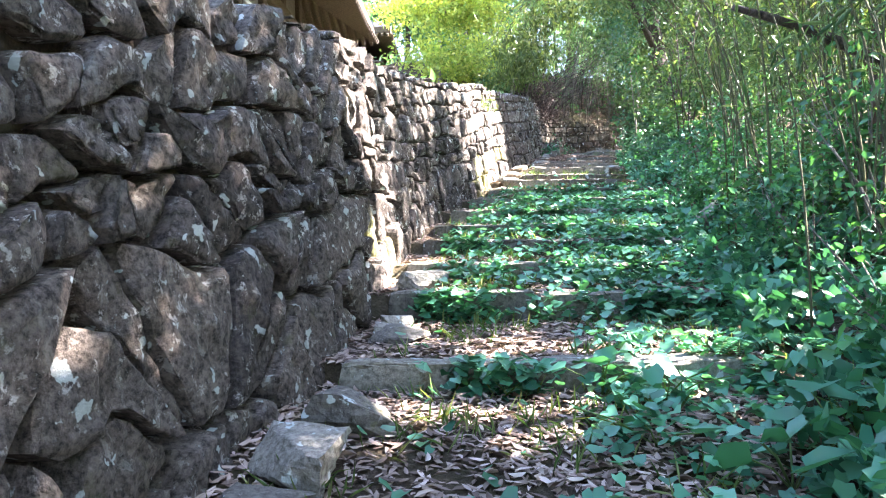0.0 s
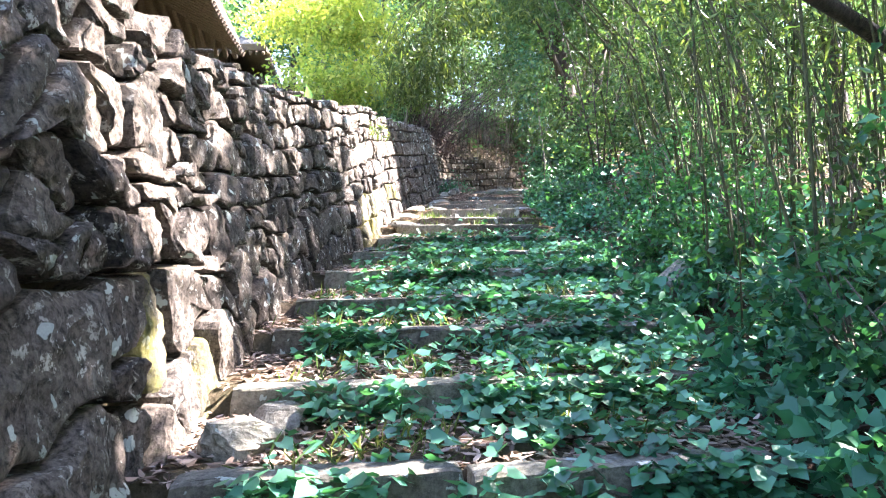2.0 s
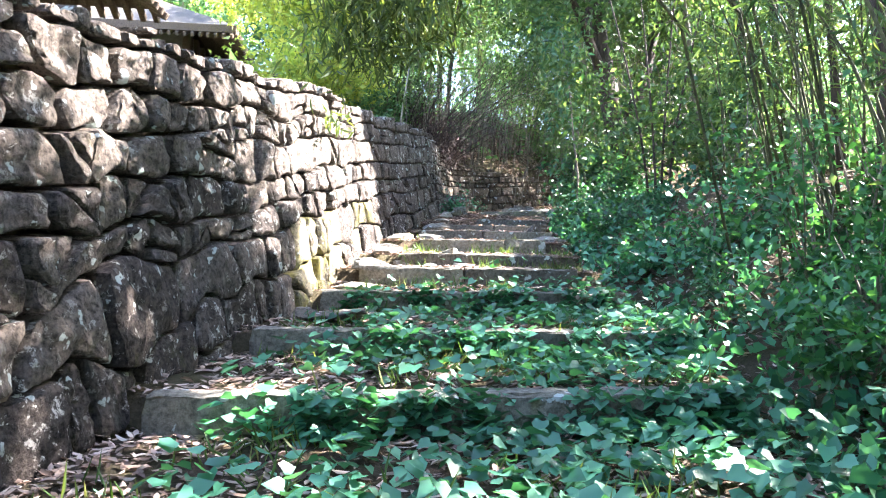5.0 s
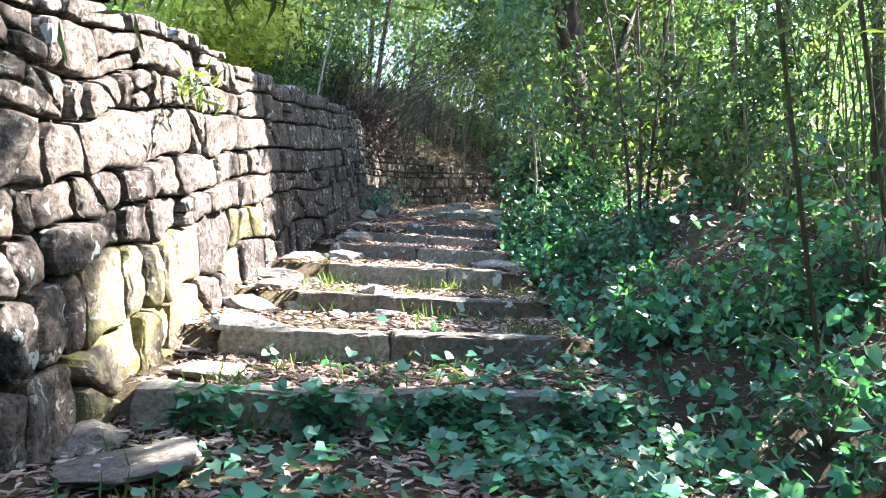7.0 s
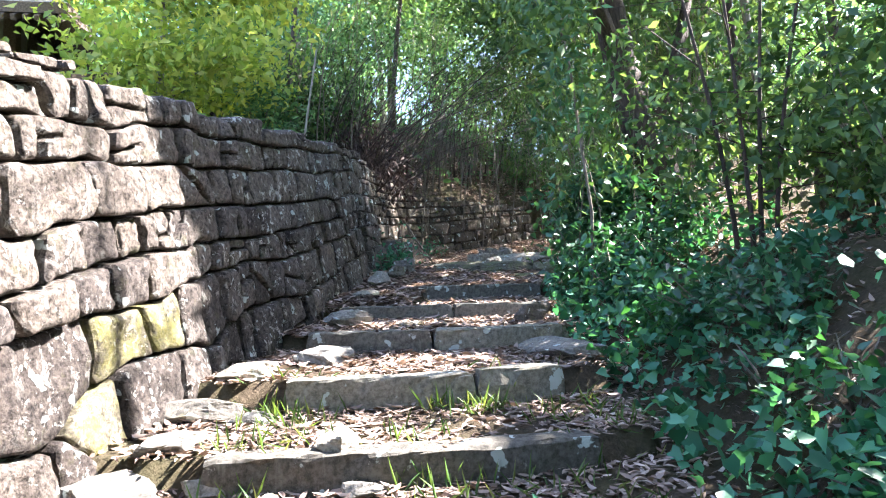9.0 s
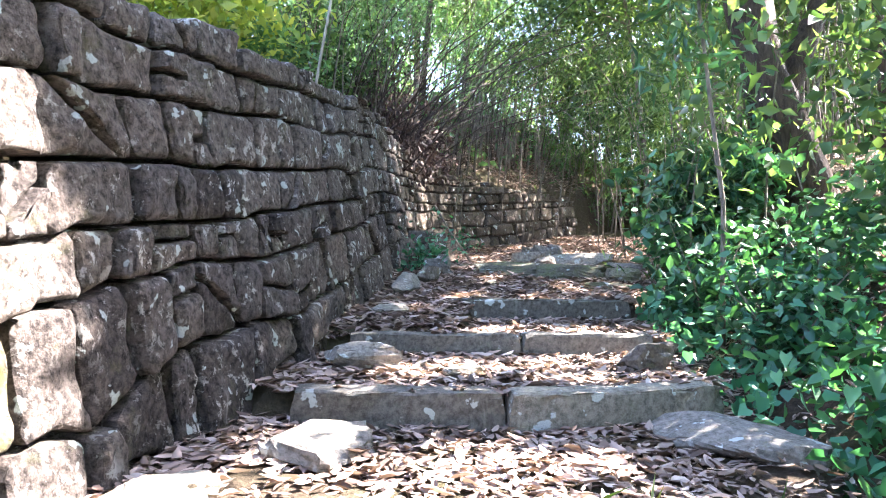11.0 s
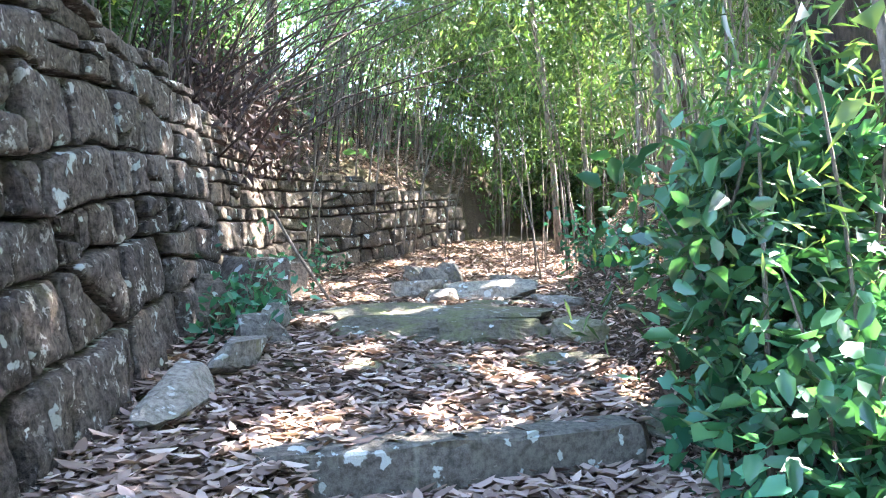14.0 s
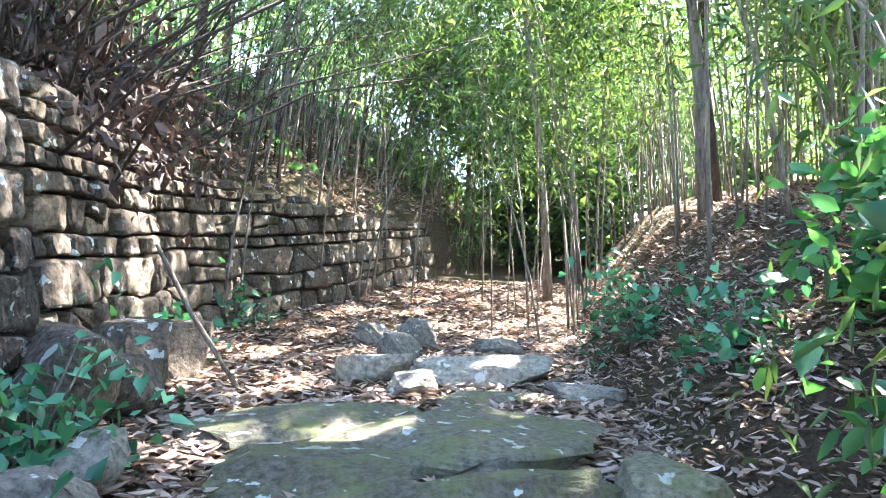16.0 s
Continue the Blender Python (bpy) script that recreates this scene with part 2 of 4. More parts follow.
# ---------------------------------------------------------------- builders
def mesh_object(name, verts, faces, material, parent=None, smooth=False, label=""):
    me = bpy.data.meshes.new(name)
    me.from_pydata([tuple(map(float, v)) for v in verts], [], faces)
    me.materials.append(material)
    if smooth:
        me.polygons.foreach_set("use_smooth", [True] * len(me.polygons))
    ob = new(name, me)
    if parent is not None:
        ob.parent = parent
    if label:
        ob["label"] = label
    return ob


def empty(name, label, category, group="", kind=""):
    return tagged(new(name), label, category, group, kind)


def tube_data(points, radii, sides=7, wobble=0.0, rng=None):
    pts = [Vector(p) for p in points]
    verts, faces = [], []
    for i, p in enumerate(pts):
        d = (pts[min(i + 1, len(pts) - 1)] - pts[max(i - 1, 0)]).normalized()
        a = d.orthogonal().normalized() if abs(d.z) > 0.95 else d.cross(Vector((0, 0, 1))).normalized()
        b = d.cross(a)
        for s in range(sides):
            w = 1 + (rng.uniform(-wobble, wobble) if rng is not None and wobble else 0)
            th = 2 * math.pi * s / sides
            verts.append(p + (a * math.cos(th) + b * math.sin(th)) * radii[i] * w)
    for i in range(len(pts) - 1):
        for s in range(sides):
            q = (s + 1) % sides
            faces.append((i * sides + s, i * sides + q, (i + 1) * sides + q, (i + 1) * sides + s))
    faces.append(tuple(range(sides))[::-1])
    faces.append(tuple((len(pts) - 1) * sides + s for s in range(sides)))
    return verts, faces


def tube(name, points, radii, material, parent=None, sides=7, wobble=0.0, rng=None, label=""):
    v, f = tube_data(points, radii, sides, wobble, rng)
    return mesh_object(name, v, f, material, parent, True, label)


def tubes(name, list_of, material, parent=None, sides=5, label=""):
    verts, faces = [], []
    for points, radii in list_of:
        v, f = tube_data(points, radii, sides)
        o = len(verts)
        verts += v
        faces += [tuple(i + o for i in q) for q in f]
    return mesh_object(name, verts, faces, material, parent, True, label)


def first_shade(p):
    """Where the sun's ray through each point p meets the wall or the path: y, and the offset from the wall's foot, and the height over the ground."""
    s = np.arange(0.1, 22, 0.3)[None, :]
    sx, sy, sz = SUN
    x, y, z = p[:, 0:1] - s * sx, p[:, 1:2] - s * sy, p[:, 2:3] - s * sz
    gy = g(y)
    hit = (z < gy + 0.1 + np.clip(x - xr(y) - 0.5, 0, 1.2) * 0.5) | ((x < xl(y) - 0.1) & (z < gy + wall_h(y)))
    i = hit.argmax(1)
    r = np.arange(len(p))
    y, x, z, gy = y[r, i], x[r, i], z[r, i], gy[r, i]
    return y, x - xl(y), z - gy, hit.any(1)


def open_to_sun(p, rng):
    """True for leaves left out to cut gaps in the canopy, placed so that the sun lights set patches of the wall and the
    stairs.
    """
    y, u, h, ok = first_shade(p)
    x_out = u - (xr(y) - xl(y))
    wall = u < 0.25
    edge = 0.25 * np.sin(h * 3.1) + 0.12 * np.sin(h * 9 + y * 3)
    keep = np.zeros(len(p))
    keep = np.where(wall & (y > 11.1 + edge) & (y < 14.2 + 0.5 * edge), 1.0, keep)
    keep = np.where(wall & (y > 4.8 + edge) & (y < 6.1 + edge), 0.98, keep)
    blot = np.sin(y * 7.3 + 1.1 * np.sin(h * 5)) * np.sin(h * 6.1 + y * 2.2)
    keep = np.where(wall & (y > 8.3) & (y <= 11.35 + edge) & (h > 0.7 - (y - 9.2) * 0.4) & (blot > -0.4), 0.98, keep)
    keep = np.where(wall & (y > 5.0) & (y < 7.6) & (h > 1.4 + edge) & (blot > -0.25), 0.97, keep)
    keep = np.where(wall & (y > 5.9) & (y <= 8.8) & (blot > 0.72), 0.85, keep)
    path = ~wall
    blot2 = np.sin(y * 4.7 + 2 * np.sin(u * 3.3)) * np.sin(u * 5.2 + 1.7 * y)
    keep = np.where(path & (y > 11.2) & (y < 14.5) & (u < 1.75), 1.0, keep)
    keep = np.where(path & (blot2 > 0.28), 0.92, keep)
    keep = np.where(path & (y > 3.8) & (y < 7.2) & (blot2 > 0.0), 0.92, keep)
    keep = np.where(path & (y > 14.3) & (y < 16.2) & (u < 1.5) & (blot2 > 0.0), 0.93, keep)
    keep = np.where(path & (y > 8.6) & (y <= 11.2) & (blot2 > -0.15), 0.92, keep)
    out = x_out > 0
    keep = np.where(path & out & (np.sin(y * 3.1 + 2 * np.sin(h * 2.2)) * np.sin(u * 2.7 + y) > np.where((y < 13) & (x_out > 1.3), 0.0, 0.5)), 0.85, keep)
    keep = np.where(path & out & (y > 14.8) & (y < 18.8) & (x_out < 2.2), keep * 0.25, keep)
    keep = np.where(path & (y > 2.3) & (y < 4.8) & (blot2 > -0.3), 0.95, keep)
    keep = np.where(path & (y > 14.6) & (y < 23) & (u > 0.5) & (blot2 > 0.2), 0.95, keep)
    keep = np.where(path & (u > 1.6) & (y > 6) & (y < 11) & (blot2 > 0.2), 0.9, keep)
    return ok & (rng.random(len(p)) < keep)


def leaves(name, pos, size, material, parent=None, aspect=0.55, up=0.5, droop=0.0, seed=1, gaps=False, heart=False, label="", normal=None, fold=0.18, spread=0.35, lens=False):
    """One mesh of folded leaves at the given places; up: how far they lie flat; droop: how far their tips hang."""
    rng = np.random.default_rng(seed)
    pos = np.asarray(pos, float)
    if gaps:
        pos = pos[~open_to_sun(pos, rng)]
        room = (pos[:, 0] < xr(pos[:, 1]) - 0.25) & (pos[:, 0] > xl(pos[:, 1]) - 0.3) & (pos[:, 2] < g(pos[:, 1]) + 2.5) & (pos[:, 1] < 21)
        pos = pos[~room]
    n = len(pos)
    if n == 0:
        return None
    nor = rng.normal(size=(n, 3))
    nor /= np.linalg.norm(nor, axis=1)[:, None]
    base = np.array([0, 0, 1.0]) if normal is None else normal
    nor = nor * (1 - up) + base * up
    nor /= np.linalg.norm(nor, axis=1)[:, None] + 1e-9
    d = rng.normal(size=(n, 3))
    d[:, 2] -= droop * 1.6
    d -= nor * (d * nor).sum(1)[:, None]
    d /= np.linalg.norm(d, axis=1)[:, None] + 1e-9
    w = np.cross(nor, d)
    L = (size * rng.uniform(1 - spread, 1 + spread, n))[:, None]
    W = L * aspect * 0.5
    f = nor * W * fold * 2
    if lens:
        cu = nor * L * rng.uniform(-0.16, 0.22, n)[:, None]
        co = np.stack([pos + cu, pos + d * L * .3 + w * W + f, pos + d * L * .68 + w * W * .8 + f, pos + d * L + cu,
                       pos + d * L * .68 - w * W * .8 + f, pos + d * L * .3 - w * W + f], 1)
        tri = np.array([[0, 2, 1], [0, 3, 2], [0, 4, 3], [0, 5, 4]])
        k = 6
    elif heart:
        co = np.stack([pos, pos - d * L * .12 + w * W * .75 + f, pos + d * L * .25 + w * W + f, pos + d * L * .85 - nor * L * .08,
                       pos + d * L * .25 - w * W + f, pos - d * L * .12 - w * W * .75 + f], 1)
        tri = np.array([[0, 1, 2], [0, 2, 3], [0, 3, 4], [0, 4, 5]])[:, ::-1]
        k = 6
    else:
        co = np.stack([pos, pos + d * L * .42 + w * W + f, pos + d * L - nor * L * .12, pos + d * L * .42 - w * W + f], 1)
        tri = np.array([[0, 2, 1], [0, 3, 2]])
        k = 4
    faces = (tri[None] + (np.arange(n) * k)[:, None, None]).reshape(-1, 3)
    me = bpy.data.meshes.new(name)
    me.vertices.add(n * k)
    me.vertices.foreach_set("co", co.reshape(-1).astype(np.float32))
    me.loops.add(faces.size)
    me.loops.foreach_set("vertex_index", faces.reshape(-1).astype(np.int32))
    me.polygons.add(len(faces))
    me.polygons.foreach_set("loop_start", np.arange(0, faces.size, 3, dtype=np.int32))
    me.update(calc_edges=True)
    me.materials.append(material)
    ob = new(name, me)
    if parent is not None:
        ob.parent = parent
    if label:
        ob["label"] = label
    return ob


def clusters(rng, centres, n, radius, flat=0.7):
    """Points crowded round the given centres."""
    c = np.asarray(centres, float)
    i = rng.integers(0, len(c), n)
    r = rng.normal(size=(n, 3)) * radius * np.array([1, 1, flat])
    return c[i] + r


def boulder(name, at, size, material, rng, parent=None, turn=0.0, tilt=0.0, label="", category="", group="", power=5.0, rough=0.07):
    """A broken block: a box with split corners and chipped, uneven faces; power: how squared it is."""
    bm = bmesh.new()
    bmesh.ops.create_cube(bm, size=2.0)
    bmesh.ops.subdivide_edges(bm, edges=bm.edges[:], cuts=7, use_grid_fill=True)
    off = Vector((rng.uniform(-9, 9), rng.uniform(-9, 9), rng.uniform(-9, 9)))
    reach = 1.28 if power < 7 else 1.42
    cuts = []
    for k in range(13):
        n = Vector((rng.uniform(-1, 1), rng.uniform(-1, 1), rng.uniform(-0.9, 0.9)))
        n.normalize()
        cuts.append((n, rng.uniform(0.72, 1.0) * reach * max(0.62, max(abs(n.x), abs(n.y), abs(n.z)))))
    taper, lean = rng.uniform(-0.14, 0.14), rng.uniform(-0.14, 0.14)
    for v in bm.verts:
        q = v.co.copy()
        q.x *= 1 + taper * q.y
        q.y *= 1 + lean * q.x
        for n, d in cuts:
            over = q.dot(n) - d
            if over > 0:
                q -= n * over
        q = q * (1 + 0.7 * rough * noise.noise(q * 1.6 + off) + 0.5 * rough * noise.noise(q * 4.5 + off) + 0.3 * rough * noise.noise(q * 9 + off))
        v.co = Vector((q.x * size[0] / 2, q.y * size[1] / 2, q.z * size[2] / 2))
    bmesh.ops.recalc_face_normals(bm, faces=bm.faces[:])
    me = bpy.data.meshes.new(name)
    bm.to_mesh(me)
    bm.free()
    me.materials.append(material)
    ob = new(name, me)
    ob.matrix_world = pose(at[0], at[1], at[2], tilt, tilt * 0.6, turn)
    if parent is not None:
        ob.parent = parent
    if category:
        tagged(ob, label, category, group)
    return ob


# ---------------------------------------------------------------- ground
def axis(fine0, fine1, step, far):
    mid = list(np.arange(fine0, fine1, step))
    lo, hi, s = [], [], step
    v = fine0
    while v > -far:
        s *= 1.22
        v -= s
        lo.append(v)
    v, s = mid[-1], step
    while v < far:
        s *= 1.22
        v += s
        hi.append(v)
    return np.array(lo[::-1] + mid + hi)


gx, gy_ = axis(-1.6, 7.5, 0.07, 400), axis(-1.0, 25.0, 0.07, 400)
X, Y = np.meshgrid(gx, gy_)
Z = terrain(X, Y)
nx, ny = len(gx), len(gy_)
idx = np.arange(nx * ny).reshape(ny, nx)
quads = np.stack([idx[:-1, :-1], idx[:-1, 1:], idx[1:, 1:], idx[1:, :-1]], -1).reshape(-1, 4)
ground = mesh_object("ground", np.stack([X, Y, Z], -1).reshape(-1, 3).tolist(), [tuple(map(int, q)) for q in quads], EARTH, None, True)
tagged(ground, "dark trodden earth climbing beside the stone wall", "ground", kind="structure")


# ---------------------------------------------------------------- stone steps
def stone_step(k, rng):
    y0, z1 = STEPS[k], step_z[k]
    a, b = float(xl(y0)) + ENDS[k][0], float(xr(y0)) - ENDS[k][1]
    thing = empty("stone_step", "long worn grey stone kerb step holding back the earth tread", "step", "flight of stone steps")
    cuts = [a]
    while cuts[-1] < b - 1.25:
        cuts.append(cuts[-1] + rng.uniform(0.85, 1.6))
    if b - cuts[-1] < 0.35 and len(cuts) > 1:
        cuts[-1] = b
    else:
        cuts.append(b)
    for c0, c1 in zip(cuts[:-1], cuts[1:]):
        n = max(4, int((c1 - c0) / 0.06))
        seed = Vector((rng.uniform(-40, 40), rng.uniform(-40, 40), 0))
        verts, faces = [], []
        deep, high = rng.uniform(0.17, 0.22), 0.3
        lift, push = rng.uniform(-0.012, 0.012), rng.uniform(-0.015, 0.015)
        prof = [(0.014, -high), (0.010, -0.16), (0.002, -0.09), (0.0, -0.016), (0.005, -0.005), (0.018, 0.0), (deep * 0.6, 0.003), (deep - 0.02, -0.002), (deep, -0.03), (deep, -high)]
        for i in range(n + 1):
            x = c0 + 0.006 + (c1 - c0 - 0.012) * i / n
            yy = y0 - float(bow(k, x)) + push
            for j, (dy, dz) in enumerate(prof):
                at = Vector((x * 5.0, j * 0.5, k * 3.0)) + seed
                chip = max(0.0, noise.noise(at * 2.3 + Vector((0, 0, 7))) - 0.25) * (0.06 if j in (3, 4, 5) else 0.0)
                end = 0.016 if i in (0, n) and 2 < j < 8 else 0
                wob = 0.016 * noise.noise(at) + 0.008 * noise.noise(at * 3.1)
                verts.append((x + (end if i == 0 else -end), yy + dy + wob + chip, z1 + lift + dz - end * 0.5 - chip * 0.6 + 0.7 * (0.016 * noise.noise(at + Vector((9, 9, 9))) + 0.006 * noise.noise(at * 3.3))))
        m = len(prof)
        for i in range(n):
            for j in range(m - 1):
                faces.append((i * m + j, (i + 1) * m + j, (i + 1) * m + j + 1, i * m + j + 1))
        faces.append(tuple(range(m)))
        faces.append(tuple(n * m + j for j in range(m))[::-1])
        kerb = mesh_object("kerb_stone", verts, faces, STEP_STONE, thing, True)
        kerb.data.polygons.foreach_set("use_smooth", [q % (m - 1) in (0, 1, 5, 6) and q < n * (m - 1) for q in range(len(faces))])
    return thing


rng_steps = random.Random(4)
for k in range(len(STEPS)):
    stone_step(k, rng_steps)

# ---------------------------------------------------------------- loose stones
rs = random.Random(11)


def loose(x, y, size, turn=0.0, tilt=0.0, lift=0.0, label="loose grey stone lying on the stairs", power=5.0, material=None):
    z = float(terrain(np.array([x]), np.array([y]))[0])
    return boulder("loose_stone", (x, y, z + size[2] * 0.30 + lift), size, material or LOOSE_STONE, rs, None, turn, tilt, label, "stone", "loose stones", power, 0.12)


LOWER_STONES = [(-.28, 2.62, .36, .3, .22, 20), (-.40, 2.2, .34, .28, .2, -15), (-.48, 1.95, .3, .25, .14, 40), (-.16, 4.0, .3, .24, .1, 10), (-.15, 3.85, .35, .28, .12, -20),
    (-.08, 5.0, .34, .26, .18, 15), (.02, 5.3, .26, .2, .14, -30), (-.2, 4.3, .26, .22, .12, 60)]
MIDDLE_STONES = [(1.17, 12.0, .42, .24, .11, 8), (1.3, 13.7, .44, .26, .13, 12), (1.28, 13.15, .3, .24, .1, 40), (1.12, 12.85, .4, .3, .1, -10), (1.5, 12.9, .22, .16, .09, 30),
    (.85, 10.55, .5, .42, .1, 20), (.62, 10.9, .36, .3, .1, 60), (1.0, 11.5, .4, .24, .1, 0), (1.75, 12.6, .2, .14, .07, 70), (2.1, 12.75, .18, .12, .06, 15),
    (1.6, 13.5, .25, .16, .08, 20), (2.0, 13.0, .3, .2, .09, 60)]
UPPER_STONES = [(1.5, 14.05, .36, .24, .11, 25), (2.1, 15.6, .36, .3, .16, 5), (1.94, 14.5, .42, .34, .12, 15), (3.62, 15.6, .34, .3, .2, 35), (3.5, 14.55, .34, .66, .14, 30),
    (2.33, 16.75, .24, .5, .08, -20), (2.74, 18.31, .2, .62, .18, -22), (2.5, 17.75, .22, .6, .16, -18), (2.9, 18.85, .26, .24, .2, 10), (2.98, 19.1, .24, .2, .22, 40),
    (2.6, 15.4, .26, .14, .06, 30)]
for x, y, sx, sy, sz, turn in LOWER_STONES + MIDDLE_STONES + UPPER_STONES:
    loose(x, y, (sx, sy, sz), turn, rs.uniform(-7, 7))
# bedded flags and blocks beyond the last step
for x, y, sx, sy, sz, turn in [(4.3, 19.3, 1.2, .95, .2, 8), (3.62, 18.98, .62, .6, .2, -14), (4.12, 18.66, .95, .24, .24, -4), (4.72, 18.62, .36, .36, .24, 14), (3.75, 19.75, 1.0, .6, .16, 20),
                               (4.75, 20.0, .7, .4, .14, -6), (3.35, 18.25, .42, .34, .12, 30), (4.35, 18.2, .5, .34, .14, 12), (3.75, 18.2, .5, .3, .12, -12), (4.55, 17.75, .4, .5, .12, 30)]:
    loose(x, y, (sx, sy, sz), turn, rs.uniform(-2.5, 2.5), -0.07, "mossy flat flagstone bedded in the path", 13.0, FLAG_STONE)
for x, y, sx, sy, sz, turn in [(4.95, 20.45, .78, .32, .2, -8), (4.55, 20.9, .28, .26, .28, 20), (4.3, 20.6, .4, .3, .18, 0), (5.0, 21.8, .32, .3, .26, 10), (4.4, 20.2, .34, .24, .14, 40), (5.5, 21.4, .3, .25, .14, 0),
                               (4.7, 21.9, .3, .24, .18, 60), (5.35, 20.0, .4, .25, .12, 5)]:
    loose(x, y, (sx, sy, sz), turn, rs.uniform(-8, 8), 0, "weathered block lying on the leafy path", 9.0)


# ---------------------------------------------------------------- vegetation of the open side
R = np.random.default_rng(7)


def bank_z(x, y):
    return float(terrain(np.array([x]), np.array([y]))[0])


def bamboo(x, y, height, lean, n_culm, n_leaf, rng, material=BAMBOO_LEAF, stem=CULM, low=0.3, size=0.14, label="clump of slender bamboo with yellow-green leaves on the bank", rad=0.35):
    thing = empty("bamboo", label, "bamboo", "bamboo thicket")
    tips = []
    for i in range(n_culm):
        bx, by = x + rng.normal() * rad, y + rng.normal() * rad
        bz = bank_z(bx, by) - 0.05
        h = height * rng.uniform(0.7, 1.1)
        lx, ly = lean[0] + rng.normal() * 0.16, lean[1] + rng.normal() * 0.16
        pts = []
        for s in np.linspace(0, 1, 7):
            b = s ** 2.2
            pts.append((bx + lx * h * (0.25 * s + 0.75 * b), by + ly * h * (0.25 * s + 0.75 * b), bz + h * s * (1 - 0.22 * b)))
        if any(xl(q[1]) - 0.4 < q[0] < xr(q[1]) - 0.05 and q[2] < g(q[1]) + 2.6 and q[1] < 21 for q in pts):
            continue
        r0 = rng.uniform(0.008, 0.017)
        tube("culm", pts, [r0 * (1 - 0.8 * s) for s in np.linspace(0, 1, 7)], stem, thing, 5)
        for s in np.linspace(low, 1, 9):
            k = s * 6
            i0 = min(int(k), 5)
            p = np.array(pts[i0]) + (np.array(pts[i0 + 1]) - np.array(pts[i0])) * (k - i0)
            for q in range(2):
                tips.append(p + rng.normal(size=3) * np.array([.28, .28, .2]) * (0.6 + 0.6 * s))
    if not tips:
        tips = [np.array([x, y, bank_z(x, y) + height * q]) for q in (0.6, 0.8, 1.0)]
    p = clusters(rng, tips, n_leaf, 0.13)
    leaves("leaves", p, size, material, thing, 0.16, 0.25, 0.7, int(rng.integers(1e6)), True)
    return thing


def shrub(x, y, radius, height, n_leaf, rng, material=SHRUB, size=0.08, label="leafy green shrub on the earth bank", aspect=0.55, heart=False, gaps=True, name="shrub", lens=False):
    thing = empty(name, label, "shrub", "bank shrubs")
    z0 = bank_z(x, y) - 0.05
    tips, stems = [], []
    for i in range(max(6, int(10 * radius / 0.5))):
        a = rng.uniform(0, 2 * math.pi)
        r = radius * math.sqrt(rng.uniform(0, 1))
        h = height * rng.uniform(0.45, 1.0)
        e = np.array([x + r * math.cos(a), y + r * math.sin(a), z0 + h])
        m = np.array([x + 0.4 * r * math.cos(a), y + 0.4 * r * math.sin(a), z0 + 0.55 * h])
        stems.append(([(x, y, z0), tuple(m), tuple(e)], [0.012, 0.008, 0.003]))
        for s in np.linspace(0.25, 1, 4):
            tips.append(np.array([x, y, z0]) + (e - np.array([x, y, z0])) * s + rng.normal(size=3) * 0.07)
    for points, radii in stems:
        tube("branch", points, radii, TWIG, thing, 4)
    p = clusters(rng, tips, n_leaf, 0.12)
    leaves("leaves", p, size, material, thing, aspect, 0.5, 0.3, int(rng.integers(1e6)), gaps, heart, lens=lens)
    return thing


def tree(x, y, height, trunk_r, crown_at, crown_r, n_leaf, rng, lean=(0, 0), bark=BARK, material=CANOPY, size=0.1, label="tall tree with a leafy crown", gaps=True, limbs=9, z=None, flat=0.6, clump=0.35):
    thing = empty("tree", label, "tree", "trees")
    z0 = (bank_z(x, y) if z is None else z) - 0.1
    pts = [(x + lean[0] * height * s ** 1.5, y + lean[1] * height * s ** 1.5, z0 + height * s) for s in np.linspace(0, 1, 8)]
    tube("trunk", pts, [trunk_r * (1.25 if i == 0 else 1) * (1 - 0.75 * i / 7) for i in range(8)], bark, thing, 9, 0.08, random.Random(int(rng.integers(1e6))))
    tips, arms = [], []
    for i in range(limbs):
        s = rng.uniform(crown_at, 1.0)
        k = s * 7
        i0 = min(int(k), 6)
        p = np.array(pts[i0]) + (np.array(pts[i0 + 1]) - np.array(pts[i0])) * (k - i0)
        a = rng.uniform(0, 2 * math.pi)
        r = crown_r * rng.uniform(0.5, 1.0) * (1.15 - 0.6 * (s - crown_at) / (1 - crown_at))
        e = p + np.array([r * math.cos(a), r * math.sin(a), r * rng.uniform(0.0, 0.5)])
        m = (p + e) / 2 + rng.normal(size=3) * 0.15
        arms.append(([tuple(p), tuple(m), tuple(e)], [trunk_r * 0.35, trunk_r * 0.2, trunk_r * 0.05]))
        for f in (0.45, 0.7, 0.9, 1.0):
            for q in range(3):
                tips.append(p + (e - p) * f + rng.normal(size=3) * np.array([1, 1, flat]) * crown_r * 0.2)
    for points, radii in arms:
        tube("limb", points, radii, bark, thing, 5)
    p = clusters(rng, tips, n_leaf, clump)
    leaves("crown", p, size, material, thing, 0.55, 0.4, 0.35, int(rng.integers(1e6)), gaps)
    return thing


# bamboo thicket along the bank, leaning over the stairs
for y in np.arange(1.4, 14.7, 0.7):
    for row in range(3):
        if y > 9.8 and row == 0:
            continue
        far = 0.9 if y > 9.8 else 0.0
        x = float(xr(y)) + 1.2 + far + row * 0.9 + R.normal() * 0.25
        bamboo(x, y + R.normal() * 0.25, R.uniform(3.2, 5.2), (-0.17 + 0.04 * row, R.normal() * 0.08), 6, int(R.uniform(500, 900) if row == 0 else R.uniform(800, 1600)), R, (BAMBOO_LEAF, BAMBOO_LEAF, CANOPY)[int(R.integers(3))], CULM, 0.42, 0.12)
